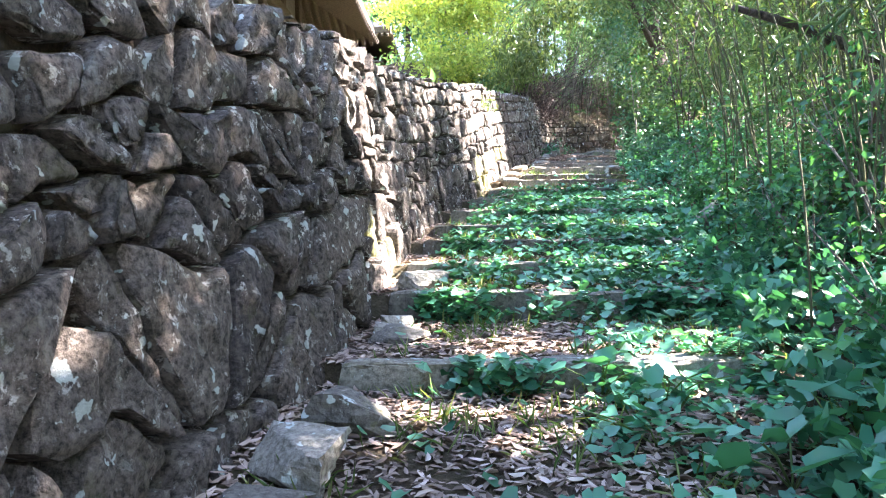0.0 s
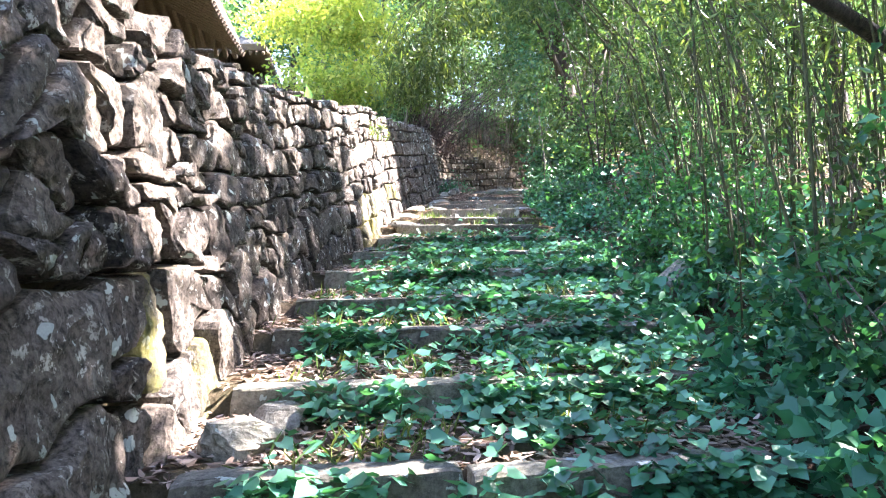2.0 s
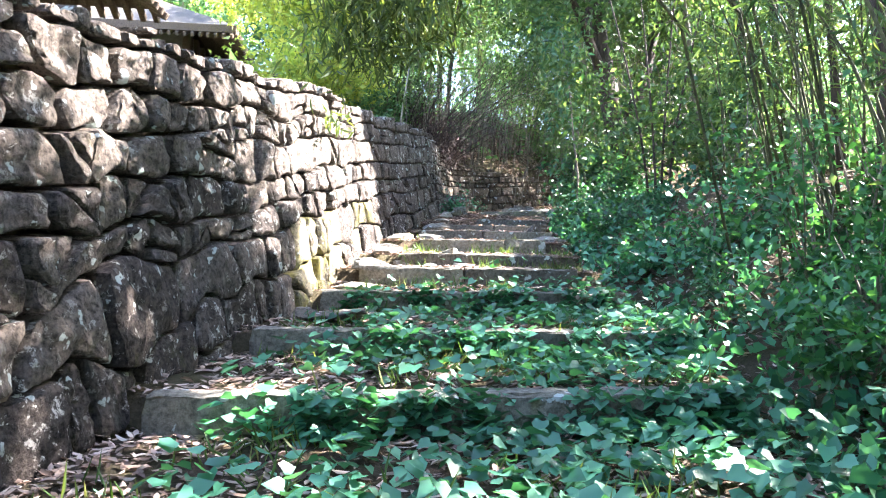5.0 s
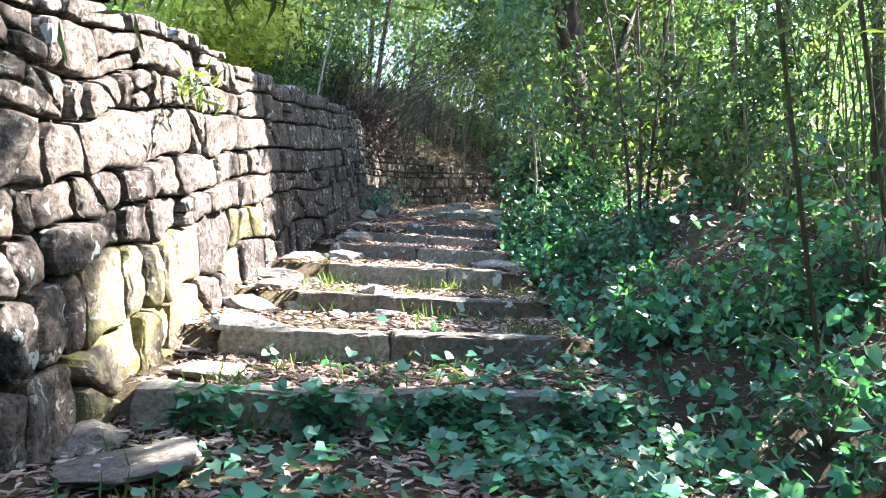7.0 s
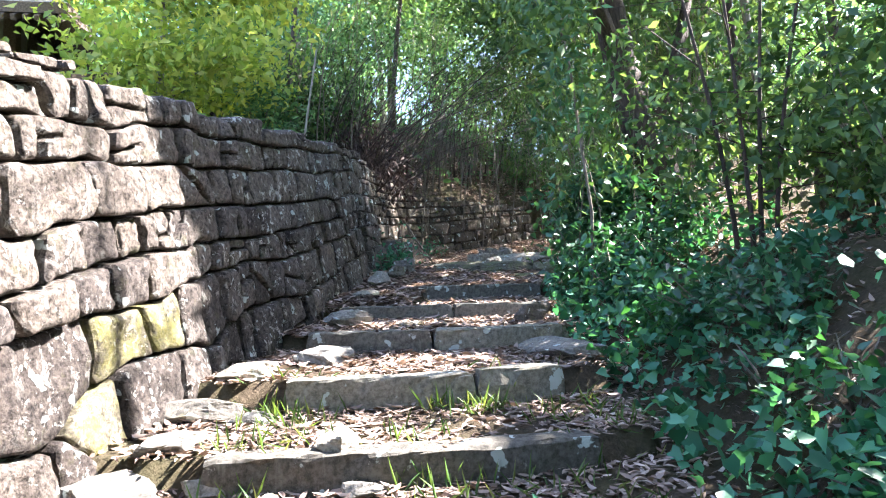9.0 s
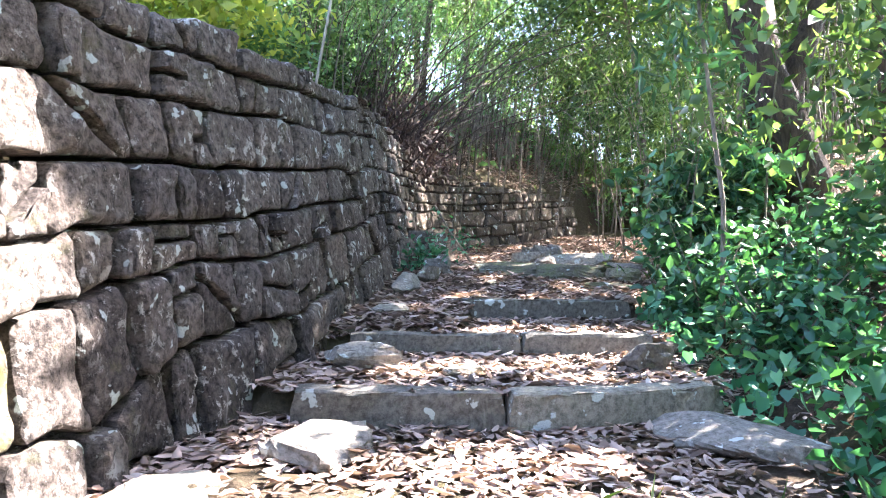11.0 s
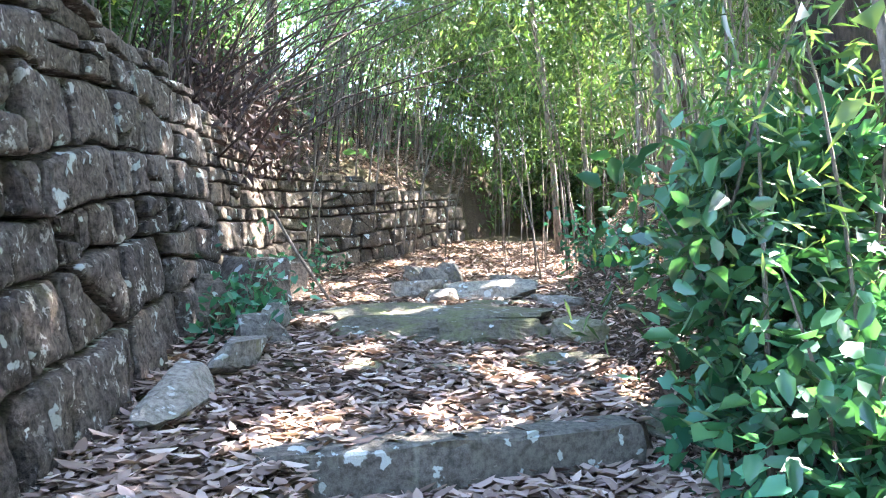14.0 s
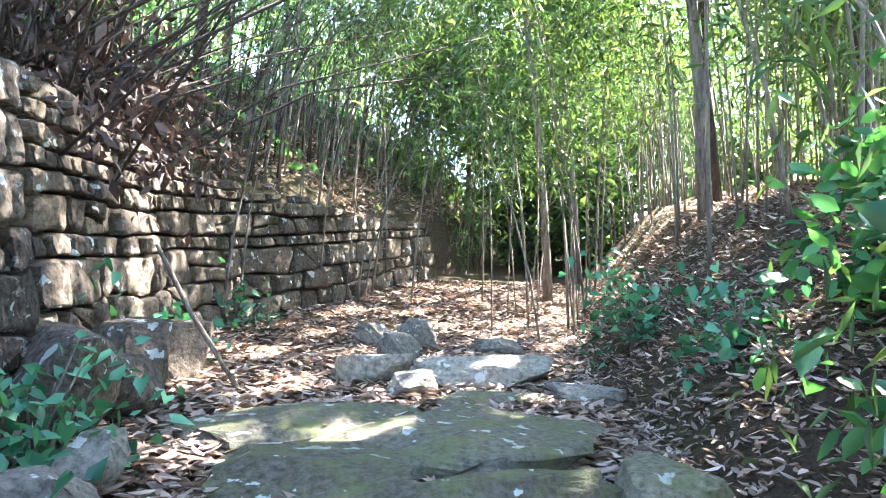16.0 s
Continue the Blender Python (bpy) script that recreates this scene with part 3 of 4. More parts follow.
# bamboo that arches over the stairs and lets its leaves hang
arch = empty("bamboo", "arching bamboo with bright leaves drooping over the stairs", "bamboo", "bamboo thicket")
ra = np.random.default_rng(17)
for dx, dy, dz in [(0, 0, 0), (.3, .35, .25), (-.15, .6, .1), (.2, -.3, .35), (.5, .8, .3)]:
    pts = [(4.3 + dx, 10.3 + dy, bank_z(4.3 + dx, 10.3 + dy) - .05), (3.7 + dx, 10.1 + dy, 4.1 + dz), (2.7 + dx, 9.8 + dy, 4.95 + dz), (1.6 + dx, 9.5 + dy, 4.95 + dz), (1.05 + dx, 9.4 + dy, 4.4 + dz), (.85 + dx, 9.35 + dy, 3.9 + dz)]
    tube("culm", pts, [.016, .014, .011, .008, .005, .002], CULM, arch, 5)
hang = [(1.0, 9.5, 3.85), (.95, 9.7, 4.1), (1.25, 9.8, 4.0), (1.2, 10.1, 3.8), (1.4, 10.3, 4.0), (1.4, 9.7, 4.4), (1.7, 9.9, 4.7), (1.0, 9.9, 3.7), (1.9, 10.2, 4.6), (2.4, 10.0, 4.8), (1.6, 10.7, 4.2), (1.3, 10.2, 4.3)]
leaves("leaves", clusters(ra, hang, 3600, 0.18), 0.12, BAMBOO_LEAF, arch, 0.16, 0.2, 1.0, 171)
# the thicket that closes the view ahead
for i in range(34):
    y = R.uniform(22.5, 31)
    side = i % 2
    x = float(xr(y)) + R.uniform(0.0, 3.0) if side else float(xl(y)) - R.uniform(0.5, 3.2)
    bamboo(x, y, R.uniform(3.4, 5.4), ((-0.22 if side else 0.24), -0.1), 8, 1500, R, CANOPY if i % 5 else BAMBOO_LEAF, TWIG, 0.4, 0.11, "clump of thin grey stems with sparse leaves", 0.5)
for i in range(15):
    y = R.uniform(19.0, 24)
    x = float(xr(y)) + R.uniform(1.4, 4.0)
    bamboo(x, y, R.uniform(3.6, 5.5), (-0.12, -0.05), 7, 1500, R, CANOPY if i % 2 else BAMBOO_LEAF, TWIG, 0.3)
for i in range(12):
    y = R.uniform(30, 36)
    x = float(xl(y)) + R.uniform(-3, 8)
    bamboo(x, y, R.uniform(4, 6), (0.0, -0.12), 7, 2200, R, CANOPY, TWIG, 0.1, 0.14)
for i in range(16):
    y = R.uniform(27.5, 33)
    x = float(xl(y)) + R.uniform(-1.5, 4.5)
    if float(xl(y)) < x < float(xr(y)) and y < 31:
        x = float(xl(y)) - 0.6 if i % 2 else float(xr(y)) + 0.5
    bamboo(x, y, R.uniform(3.4, 5.5), (R.normal() * 0.1, -0.15), 8, 2200, R, CANOPY if i % 4 else BAMBOO_LEAF, TWIG, 0.12, 0.13, "clump of thin grey stems with sparse leaves", 0.5)
# dry brush on the slope above the rubble wall
for i in range(20):
    y = R.uniform(20.6, 27)
    x = float(xl(y)) - R.uniform(0.5, 2.2)
    bamboo(x, y, R.uniform(1.8, 3.2), (0.22, R.normal() * 0.15), 11, 250, R, DEAD if i % 2 else CANOPY, BARK if i % 2 else TWIG, 0.5, 0.08, "dry brushwood of many thin bent stems", 0.3)
brush = empty("brushwood", "dense dark brush of bare stems overhanging the end of the wall", "brush")
for i in range(90):
    o = np.array([2.35 + R.normal() * 0.3, 21.6 + R.normal() * 0.5, 0.0])
    o[2] = bank_z(o[0], o[1]) - 0.05
    d = np.array([R.normal() * 0.45 + 0.25, R.normal() * 0.4 - 0.1, 1.0])
    L = R.uniform(0.9, 2.6)
    tube("stem", [tuple(o), tuple(o + d * L * 0.5), tuple(o + d * L * np.array([1.35, 1.2, 0.92]))], [0.013, 0.009, 0.003], BARK, brush, 4)
leaves("dead_leaves", clusters(R, [(2.3, 21.5, 5.0), (2.5, 21.9, 5.3), (2.1, 21.2, 4.9), (2.7, 21.6, 4.9), (2.4, 20.8, 4.9), (2.9, 22.3, 5.2), (2.6, 22.0, 5.7)], 5200, 0.3), 0.1, DEAD, brush, 0.4, 0.2, 0.6, 79)
# shrubs at the foot of the bank
for y in np.arange(2.6, 15.8, 0.5):
    low = 1.0 if y < 10 else 0.75
    shrub(float(xr(y)) + 0.45 + R.uniform(0.1, 0.5), y, 0.42, R.uniform(0.4, 0.9) * low, int(900 * low), R, (SHRUB, SHRUB, IVY, DARK_LEAF)[int(R.integers(4))], R.uniform(0.055, 0.085), heart=True)
for y in np.arange(2.5, 10.5, 0.8):
    shrub(float(xr(y)) + R.uniform(0.9, 1.4), y, 0.6, R.uniform(0.9, 1.7), 1500, R, SHRUB if R.random() < 0.6 else CANOPY, R.uniform(0.06, 0.09))
for x, y, h in [(4.9, 11.4, 1.1), (5.2, 12.6, 1.3), (5.5, 13.6, 1.2), (4.6, 9.8, 1.3), (5.9, 14.4, 1.6)]:
    shrub(x, y, 0.6, h, 1100, R, SHRUB if R.random() < 0.5 else CANOPY, 0.08)
# a clump of young trunks on the open bank
for x, y, lx in [(5.05, 14.6, -.05), (5.14, 14.66, .05), (5.0, 14.7, -.13), (5.2, 14.58, .13)]:
    tree(x, y, 3.8, 0.02, 0.16, 1.1, 3200, R, (lx * 1.6, 0.02), BARK, CANOPY, 0.1, "young slender tree growing in a clump on the bank", True, 7)
for x, y in [(4.75, 17.0), (4.95, 17.9)]:
    bamboo(x, y, 3.0, (-0.1, 0.0), 6, 1500, R, CANOPY, TWIG, 0.2, 0.1)
# evergreen shrubs where the stairs end
for x, y, r, h, n, m, sz in [(4.5, 16.5, .45, 1.0, 1500, DARK_LEAF, .09), (4.75, 17.1, .5, 1.25, 1900, DARK_LEAF, .1), (5.0, 17.7, .35, 1.2, 900, SHRUB, .1), (5.15, 17.35, .42, 1.5, 1700, DARK_LEAF, .11),
                             (5.75, 18.6, .35, 1.1, 700, SHRUB, .11), (5.0, 16.0, .6, 1.0, 1500, DARK_LEAF, .08), (4.4, 15.6, .4, .8, 1200, DARK_LEAF, .08)]:
    shrub(x, y, r, h, n, R, m, sz, "dense evergreen shrub with broad glossy leaves", 0.5, lens=True)
for x, y, r, h, n in [(5.9, 20.3, .25, .5, 250), (2.8, 19.25, .22, .5, 240), (2.66, 18.95, .18, .36, 150), (3.2, 21.2, .2, .3, 150), (5.6, 19.2, .2, .35, 160), (3.75, 22.5, .2, .3, 120)]:
    shrub(x, y, r, h, n, R, IVY, .07, "small leafy plant at the foot of the bank", 0.6, True, False)
for i in range(26):
    y = R.uniform(12, 32)
    x = float(xr(y)) + R.uniform(3.4, 7.5)
    shrub(x, y, 1.1, R.uniform(1.3, 2.4), 1300, R, CANOPY if i % 2 else FAR_LEAF, .15, "wild shrub deep in the thicket")
R_BEND = np.random.default_rng(99)
for x, y in [(10.3, 27.4), (11.2, 28.3), (10.7, 29.6), (12.2, 30.4), (9.6, 28.6), (12.6, 32.0)]:
    shrub(x, y, 1.3, 2.6, 1600, R_BEND, CANOPY, .17, "wild shrub closing the bend of the path")
# bushes on the terrace behind the wall
for x, y, r, h, n, m in [(1.0, 19.6, .6, 1.1, 2200, FAR_LEAF), (0.2, 20.6, .9, 1.5, 2600, FAR_LEAF), (-0.2, 17.6, .4, .6, 800, MAPLE), (1.6, 20.9, .9, 2.2, 2600, CANOPY), (2.2, 22.6, .9, 2.6, 2600, CANOPY)]:
    shrub(x, y, r, h, n, R, m, .09, "sunlit bush growing on the terrace", 0.5, False, False)
# tall trees of the bank, whose crowns shade the stairs; several added just for that shade
for x, y, h, n in [(5.6, 4.0, 7.5, 9000), (6.6, 8.0, 8.5, 9000), (6.3, 11.8, 8, 10000), (7.2, 15.0, 9, 9000), (7.6, 18.5, 9, 11000), (8.6, 22.5, 9, 6000), (5.0, 0.5, 8, 7000), (4.9, 2.4, 7.5, 11000),
                   (5.3, 6.0, 8, 13000), (6.2, 9.6, 8.5, 13000), (5.2, 3.4, 9, 12000), (7.6, 16.6, 9.5, 13000), (7.9, 20.2, 9.5, 13000), (6.9, 13.4, 9, 9000)]:
    tree(x, y, h, 0.12 if y < 13 else 0.06, 0.42, 2.9, n, R, (-0.13, 0.02), size=0.13, label="tall shade tree leaning over the stairs")
tree(3.4, 25.5, 8, 0.07, 0.4, 2.8, 10000, R, (0.12, -0.05), size=0.13, label="tall shade tree on the slope above the rubble wall")
tree(1.2, 23.8, 7.5, 0.06, 0.4, 2.6, 9000, R, (0.14, -0.05), size=0.13, label="tall shade tree on the slope above the rubble wall")
# crowns added to cast shade on the upper wall, path and slope
for x, y, h in [(9.5, 26.5, 10), (7.0, 17.2, 8.5), (7.3, 21.2, 8.5), (7.7, 24.4, 9)]:
    tree(x, y, h, 0.055, 0.35, 2.8, 10000, R, (-0.17, -0.02), TWIG, size=0.13, label="tall leaning tree added to shade the upper path and slope")
for x, y, h in [(8.6, 29, 8), (10.2, 30.5, 9), (11.8, 29, 9), (9.6, 33, 10), (12.5, 33, 10), (7.6, 31.5, 9)]:
    tree(x, y, h, 0.06, 0.12, 2.6, 6000, R, (0, 0), TWIG, size=0.17, label="leafy tree closing the bend of the path", gaps=False, limbs=16)
# unseen trees behind the camera, added to keep sky light off the risers
for x, y, h in [(-3, -6, 8), (1.5, -7, 8), (5, -5, 8)]:
    tree(x, y, h, 0.15, 0.1, 3.0, 4000, R, (0, 0), size=0.3, label="unseen woodland tree added behind the start to block sky light", gaps=False, limbs=14, clump=0.6)
# bright maple and woodland behind the terrace
tree(-0.25, 19.7, 4.0, 0.08, 0.12, 1.6, 12000, R, (0.0, 0.0), PALE_BARK, MAPLE, 0.12, "young maple with bright yellow-green leaves", False)
for i in range(26):
    a = R.uniform(-0.75, 0.22)
    d = R.uniform(26, 44)
    tree(d * math.sin(a), 8 + d * math.cos(a), R.uniform(11, 16), R.uniform(0.12, 0.22), 0.3, 3.0, 4200, R, (R.normal() * 0.02, 0), PALE_BARK if i % 3 else BARK, FAR_LEAF, 0.3, "tall straight woodland tree behind the terrace", False, 14, None, 0.6, 0.6)
for i in range(24):
    y = R.uniform(-2, 34)
    x = float(xr(y)) + R.uniform(5.5, 12)
    if 15 < y < 30 and i % 3:
        continue
    tree(x, y, R.uniform(7, 11), R.uniform(0.1, 0.18), 0.12, 3.0, 4200, R, (-0.05, 0), BARK, FAR_LEAF if i % 2 else CANOPY, 0.26, "woodland tree deep in the thicket", True, 16, None, 0.6, 0.6)
for i in range(10):
    y, x = R.uniform(34, 46), R.uniform(6, 34)
    tree(x, y, R.uniform(8, 11), 0.15, 0.1, 3.2, 4200, R, (0, 0), BARK, FAR_LEAF, 0.28, "woodland tree beyond the bend of the path", True, 16, None, 0.6, 0.6)

# the old tree on the stone heap, a sapling and a bough
old = empty("tree", "thick dark leaning trunk growing on a heap of stones", "tree", "trees")
pts = [(6.05, 17.5, 3.5), (5.85, 17.45, 4.15), (5.55, 17.4, 4.85), (5.3, 17.35, 5.6), (5.05, 17.3, 6.8), (4.9, 17.2, 8.5)]
tube("trunk", pts, [.36, .25, .2, .18, .15, .1], BARK, old, 14, 0.16, random.Random(3))
for points, radii in [([(5.6, 17.4, 4.75), (6.1, 17.5, 5.8), (6.4, 17.6, 7.0)], [.13, .1, .06]), ([(5.28, 17.35, 5.7), (4.5, 16.5, 6.6), (3.7, 15.8, 7.3)], [.1, .07, .03]), ([(5.05, 17.3, 6.8), (5.5, 16.2, 7.6), (6, 15.5, 8.2)], [.09, .06, .03])]:
    tube("limb", points, radii, BARK, old, 8, 0.1, random.Random(4))
leaves("crown", clusters(R, [(4.4, 16.4, 6.9), (3.8, 16.0, 7.3), (4.8, 17, 8.4), (5.8, 16.4, 7.8), (6.2, 17.4, 7.1), (5.2, 17.2, 7.9), (4.6, 15.6, 7.6)], 7000, 0.55), 0.12, CANOPY, old, 0.5, 0.4, 0.35, 77, True)
sap = empty("sapling", "slim grey sapling standing in evergreen shrubs", "tree")
tube("stem", [(4.45, 16.25, 2.85), (4.43, 16.22, 3.3), (4.46, 16.26, 3.8), (4.38, 16.28, 4.5), (4.34, 16.36, 5.2), (4.2, 16.4, 6.2)], [.018, .017, .016, .014, .012, .008], TWIG, sap, 7)
leaves("leaves", clusters(R, [(4.2, 16.4, 5.9), (4.3, 16.2, 5.2), (4.1, 16.5, 6.3), (4.35, 16.5, 4.9)], 700, 0.2), 0.13, DARK_LEAF, sap, 0.3, 0.3, 0.5, 78, True)
pile = random.Random(21)
for x, y, z, sx, sy, sz in [(4.75, 16.35, 3.05, .5, .4, .42), (5.15, 16.2, 3.1, .55, .5, .45), (4.9, 16.3, 3.45, .42, .36, .3), (5.25, 16.35, 3.5, .5, .4, .36), (4.85, 16.6, 3.75, .4, .4, .24), (5.2, 16.5, 3.82, .42, .36, .22), (5.5, 16.1, 3.2, .5, .5, .5), (5.6, 16.4, 3.65, .4, .36, .3)]:
    boulder("boulder", (x + 0.62, y + 0.7, z + 0.08), (sx, sy, sz), RUBBLE_STONE, pile, None, pile.uniform(0, 90), pile.uniform(-8, 8), "mossy grey boulder in the heap under the old tree", "boulder", "stone heap")
boulder("boulder", (3.22, 7.7, 1.5), (.6, .4, .45), LOOSE_STONE, pile, None, 20, 6, "grey boulder half sunk in the ivy bank", "boulder")
boulder("standing_stone", (6.1, 15.0, bank_z(6.1, 15.0) + .38), (.5, .22, 1.0), RUBBLE_STONE, pile, None, 10, 3, "dark upright stone slab standing under the trees", "stone", power=4.0)
for x, y, sx, sy, sz, t in [(2.84, 19.7, .36, .5, .46, -15), (2.6, 19.2, .26, .42, .4, -15), (3.0, 20.25, .4, .42, .42, -12), (3.2, 20.85, .42, .4, .34, -18), (3.05, 19.95, .3, .3, .3, 20)]:
    boulder("boulder", (x, y, float(g(y)) + sz * .36), (sx, sy, sz), RUBBLE_STONE, pile, None, t, 4, "squared block at the foot of the wall", "boulder", power=12.0)
bough = empty("fallen_log", "gnarled dead log lying on the end of the wall", "log")
tube("bark", [(2.4, 20.45, 5.0), (2.62, 20.75, 4.98), (2.85, 21.1, 4.84), (3.0, 21.4, 4.86)], [.06, .075, .06, .03], BARK, bough, 9, 0.3, random.Random(5))
stick = empty("stick", "thin dead stick leaning on the rubble wall", "stick")
tube("stem", [(3.12, 20.75, 4.25), (3.3, 20.6, 3.9), (3.55, 20.4, 3.5)], [.012, .014, .014], TWIG, stick, 5)
pole = empty("pole", "thin weathered bamboo pole standing behind the wall", "pole")
tube("stem", [(1.62, 18.35, 4.4), (1.72, 18.4, 5.2), (1.85, 18.45, 6.1)], [.016, .015, .012], PALE_BARK, pole, 6)
branch = empty("fallen_branch", "dark bough hanging across the thicket", "branch")
tube("stem", [(2.4, 5.2, 3.15), (3.0, 5.5, 3.1), (3.7, 5.8, 2.95), (4.6, 6.2, 2.75), (5.2, 6.4, 1.9)], [.025, .045, .05, .06, .06], BARK, branch, 8, 0.1, random.Random(8))


# ---------------------------------------------------------------- halls behind the terrace
def hall(cx, cy, ex, ey, z_eave, z_floor, pitch, label):
    """A timber hall under a broad tiled roof; its eave's corner stands at (cx, cy), it reaches back by ex and ey."""
    thing = empty("timber_hall", label, "building")
    sx, sy = (1 if ex > 0 else -1), (1 if ey > 0 else -1)
    x1, y1 = cx + ex, cy + ey
    mx, my = (cx + x1) / 2, (cy + y1) / 2
    rise = abs(ex) / 2 * pitch
    hip = abs(ex) / 2 * 0.9 * sy
    A, B, C, D = (cx, cy, z_eave), (x1, cy, z_eave), (x1, y1, z_eave), (cx, y1, z_eave)
    P, Q = (mx, cy + hip, z_eave + rise), (mx, y1 - hip, z_eave + rise)
    v = [A, B, C, D, P, Q]
    v2 = v + [(a, b, c + 0.16) for a, b, c in v]
    f = [(0, 1, 4), (1, 2, 5, 4), (2, 3, 5), (3, 0, 4, 5)]
    faces = f + [tuple(i + 6 for i in q[::-1]) for q in f] + [(0, 6, 7, 1), (1, 7, 8, 2), (2, 8, 9, 3), (3, 9, 6, 0)]
    roof = mesh_object("roof", v2, faces, TIMBER, thing)
    roof.data.materials.append(TILE)
    roof.data.polygons.foreach_set("material_index", [1 if 4 <= i < 8 else 0 for i in range(len(faces))])
    # rafters under the eaves, side by side
    n = int(abs(ey) / 0.16)
    for i in range(n):
        y = cy + ey * (i + 0.5) / n
        r = min(1.5, abs(y - cy) + 0.15, abs(y1 - y) + 0.15)
        box("rafter", (cx + sx * (r / 2 - 0.1), y, z_eave - 0.07 + (r / 2 - 0.1) * pitch), (r, 0.07, 0.09), TIMBER, roof, (0, -math.degrees(math.atan(pitch)) * sx, 0))
    n = int(abs(ex) / 0.16)
    for i in range(n):
        x = cx + ex * (i + 0.5) / n
        r = min(1.5, abs(x - cx) + 0.15, abs(x1 - x) + 0.15)
        box("rafter", (x, cy + sy * (r / 2 - 0.1), z_eave - 0.07 + (r / 2 - 0.1) * pitch), (0.07, r, 0.09), TIMBER, roof, (math.degrees(math.atan(pitch)) * sy, 0, 0))
    wx0, wx1, wy0, wy1 = cx + sx * 1.4, x1 - sx * 1.4, cy + sy * 1.4, y1 - sy * 1.4
    h = z_eave + 0.45 - z_floor
    zc = z_floor + h / 2
    box("wall", ((wx0 + wx1) / 2, wy0, zc), (abs(wx1 - wx0), 0.14, h), PLASTER, thing)
    box("wall", ((wx0 + wx1) / 2, wy1, zc), (abs(wx1 - wx0), 0.14, h), PLASTER, thing)
    box("wall", (wx0, (wy0 + wy1) / 2, zc), (0.14, abs(wy1 - wy0) - 0.16, h), PLASTER, thing)
    box("wall", (wx1, (wy0 + wy1) / 2, zc), (0.14, abs(wy1 - wy0) - 0.16, h), PLASTER, thing)
    for i in range(6):
        y = wy0 + (wy1 - wy0) * i / 5
        box("post", (wx0 + -sx * 0.06, y, zc), (0.2, 0.2, h - 0.02), TIMBER, thing)
    for i in range(1, 5):
        x = wx0 + (wx1 - wx0) * i / 5
        box("post", (x, wy0 - sy * 0.06, zc), (0.2, 0.2, h - 0.02), TIMBER, thing)
    for z in (z_eave - 0.25, z_eave - 1.1):
        box("beam", (wx0 - sx * 0.09, (wy0 + wy1) / 2, z), (0.18, abs(wy1 - wy0) + 0.3, 0.2), TIMBER, thing)
        box("beam", ((wx0 + wx1) / 2, wy0 - sy * 0.09, z - 0.003), (abs(wx1 - wx0) + 0.3, 0.18, 0.2), TIMBER, thing)
    box("beam", (wx0 - sx * 0.11, (wy0 + wy1) / 2, z_eave - 0.75), (0.1, abs(wy1 - wy0) + 0.2, 0.07), PALE_PAINT, thing, label="pale painted rail")
    return thing


def box(name, at, size, material, parent=None, turn=(0, 0, 0), label="", bevel=0.012):
    bm = bmesh.new()
    bmesh.ops.create_cube(bm, size=1.0, matrix=Matrix.Diagonal((*size, 1)))
    bmesh.ops.bevel(bm, geom=bm.edges[:], offset=min(bevel, min(size) * 0.2), segments=1, affect="EDGES")
    me = bpy.data.meshes.new(name)
    bm.to_mesh(me)
    bm.free()
    me.materials.append(material)
    ob = new(name, me)
    ob.matrix_world = pose(*at, *turn)
    if parent is not None:
        ob.parent = parent
    if label:
        ob["label"] = label
    return ob


hall(-1.5, 14.4, -8.0, -9.0, 5.45, 2.4, 0.5, "old timber temple hall with a deep tiled eave above the wall")
hall(-1.75, 20.6, -7.0, 6.0, 7.3, 4.0, 0.55, "timber gate hall with a ribbed tiled eave among the trees")


# ---------------------------------------------------------------- litter, ivy and grass
def scatter(rng, n, y0, y1, f0, f1, keep, lift=(0.005, 0.02)):
    """Places on the ground: f runs from the wall's foot (0) to the outer edge (1) and past it."""
    y = rng.uniform(y0, y1, n)
    f = rng.uniform(f0, f1, n)
    x = xl(y) + f * (xr(y) - xl(y))
    k = rng.random(n) < keep(x, y, f)
    x, y, f = x[k], y[k], f[k]
    return np.stack([x, y, terrain(x, y) + rng.uniform(*lift, len(x))], 1)


def litter_keep(x, y, f):
    patch = np.clip(0.65 + 0.7 * wavy(x, y, 3.3, 4.0), 0.08, 1)
    patch = np.where((y < 4.4) | (y > 14.5), np.maximum(patch, 0.6), patch)
    along = np.interp(y, [0, 4, 6, 10, 12, 14, 18, 23], [1, .95, .6, .6, .8, .9, 1, 1])
    left = np.where((f < 0.16), 1.3, 1.0)
    return np.clip(patch * along * left, 0, 1)


rl = np.random.default_rng(31)
p = scatter(rl, 56000, 0.8, 14.2, 0.0, 1.0, litter_keep)
tagged(leaves("leaf_litter", p, 0.064, LITTER, None, 0.31, 0.78, 0.0, 32, fold=0.22, lens=True), "dry pinkish-brown fallen leaves strewn over the treads", "leaf litter", kind="stuff")
p = scatter(rl, 56000, 14.2, 26, 0.0, 1.05, litter_keep)
tagged(leaves("leaf_litter", p, 0.08, LITTER, None, 0.36, 0.75, 0.0, 33, fold=0.22, lens=True), "dry pale brown fallen leaves covering the upper path", "leaf litter", kind="stuff")
p = scatter(rl, 34000, 1.0, 24, 1.0, 2.3, lambda x, y, f: np.clip(0.6 + 0.6 * wavy(x, y, 2.1, 6.0), 0.05, 1))
tagged(leaves("leaf_litter", p, 0.06, LITTER, None, 0.31, 0.65, 0.0, 34, fold=0.22, lens=True), "dry fallen leaves on the earth bank", "leaf litter", kind="stuff")
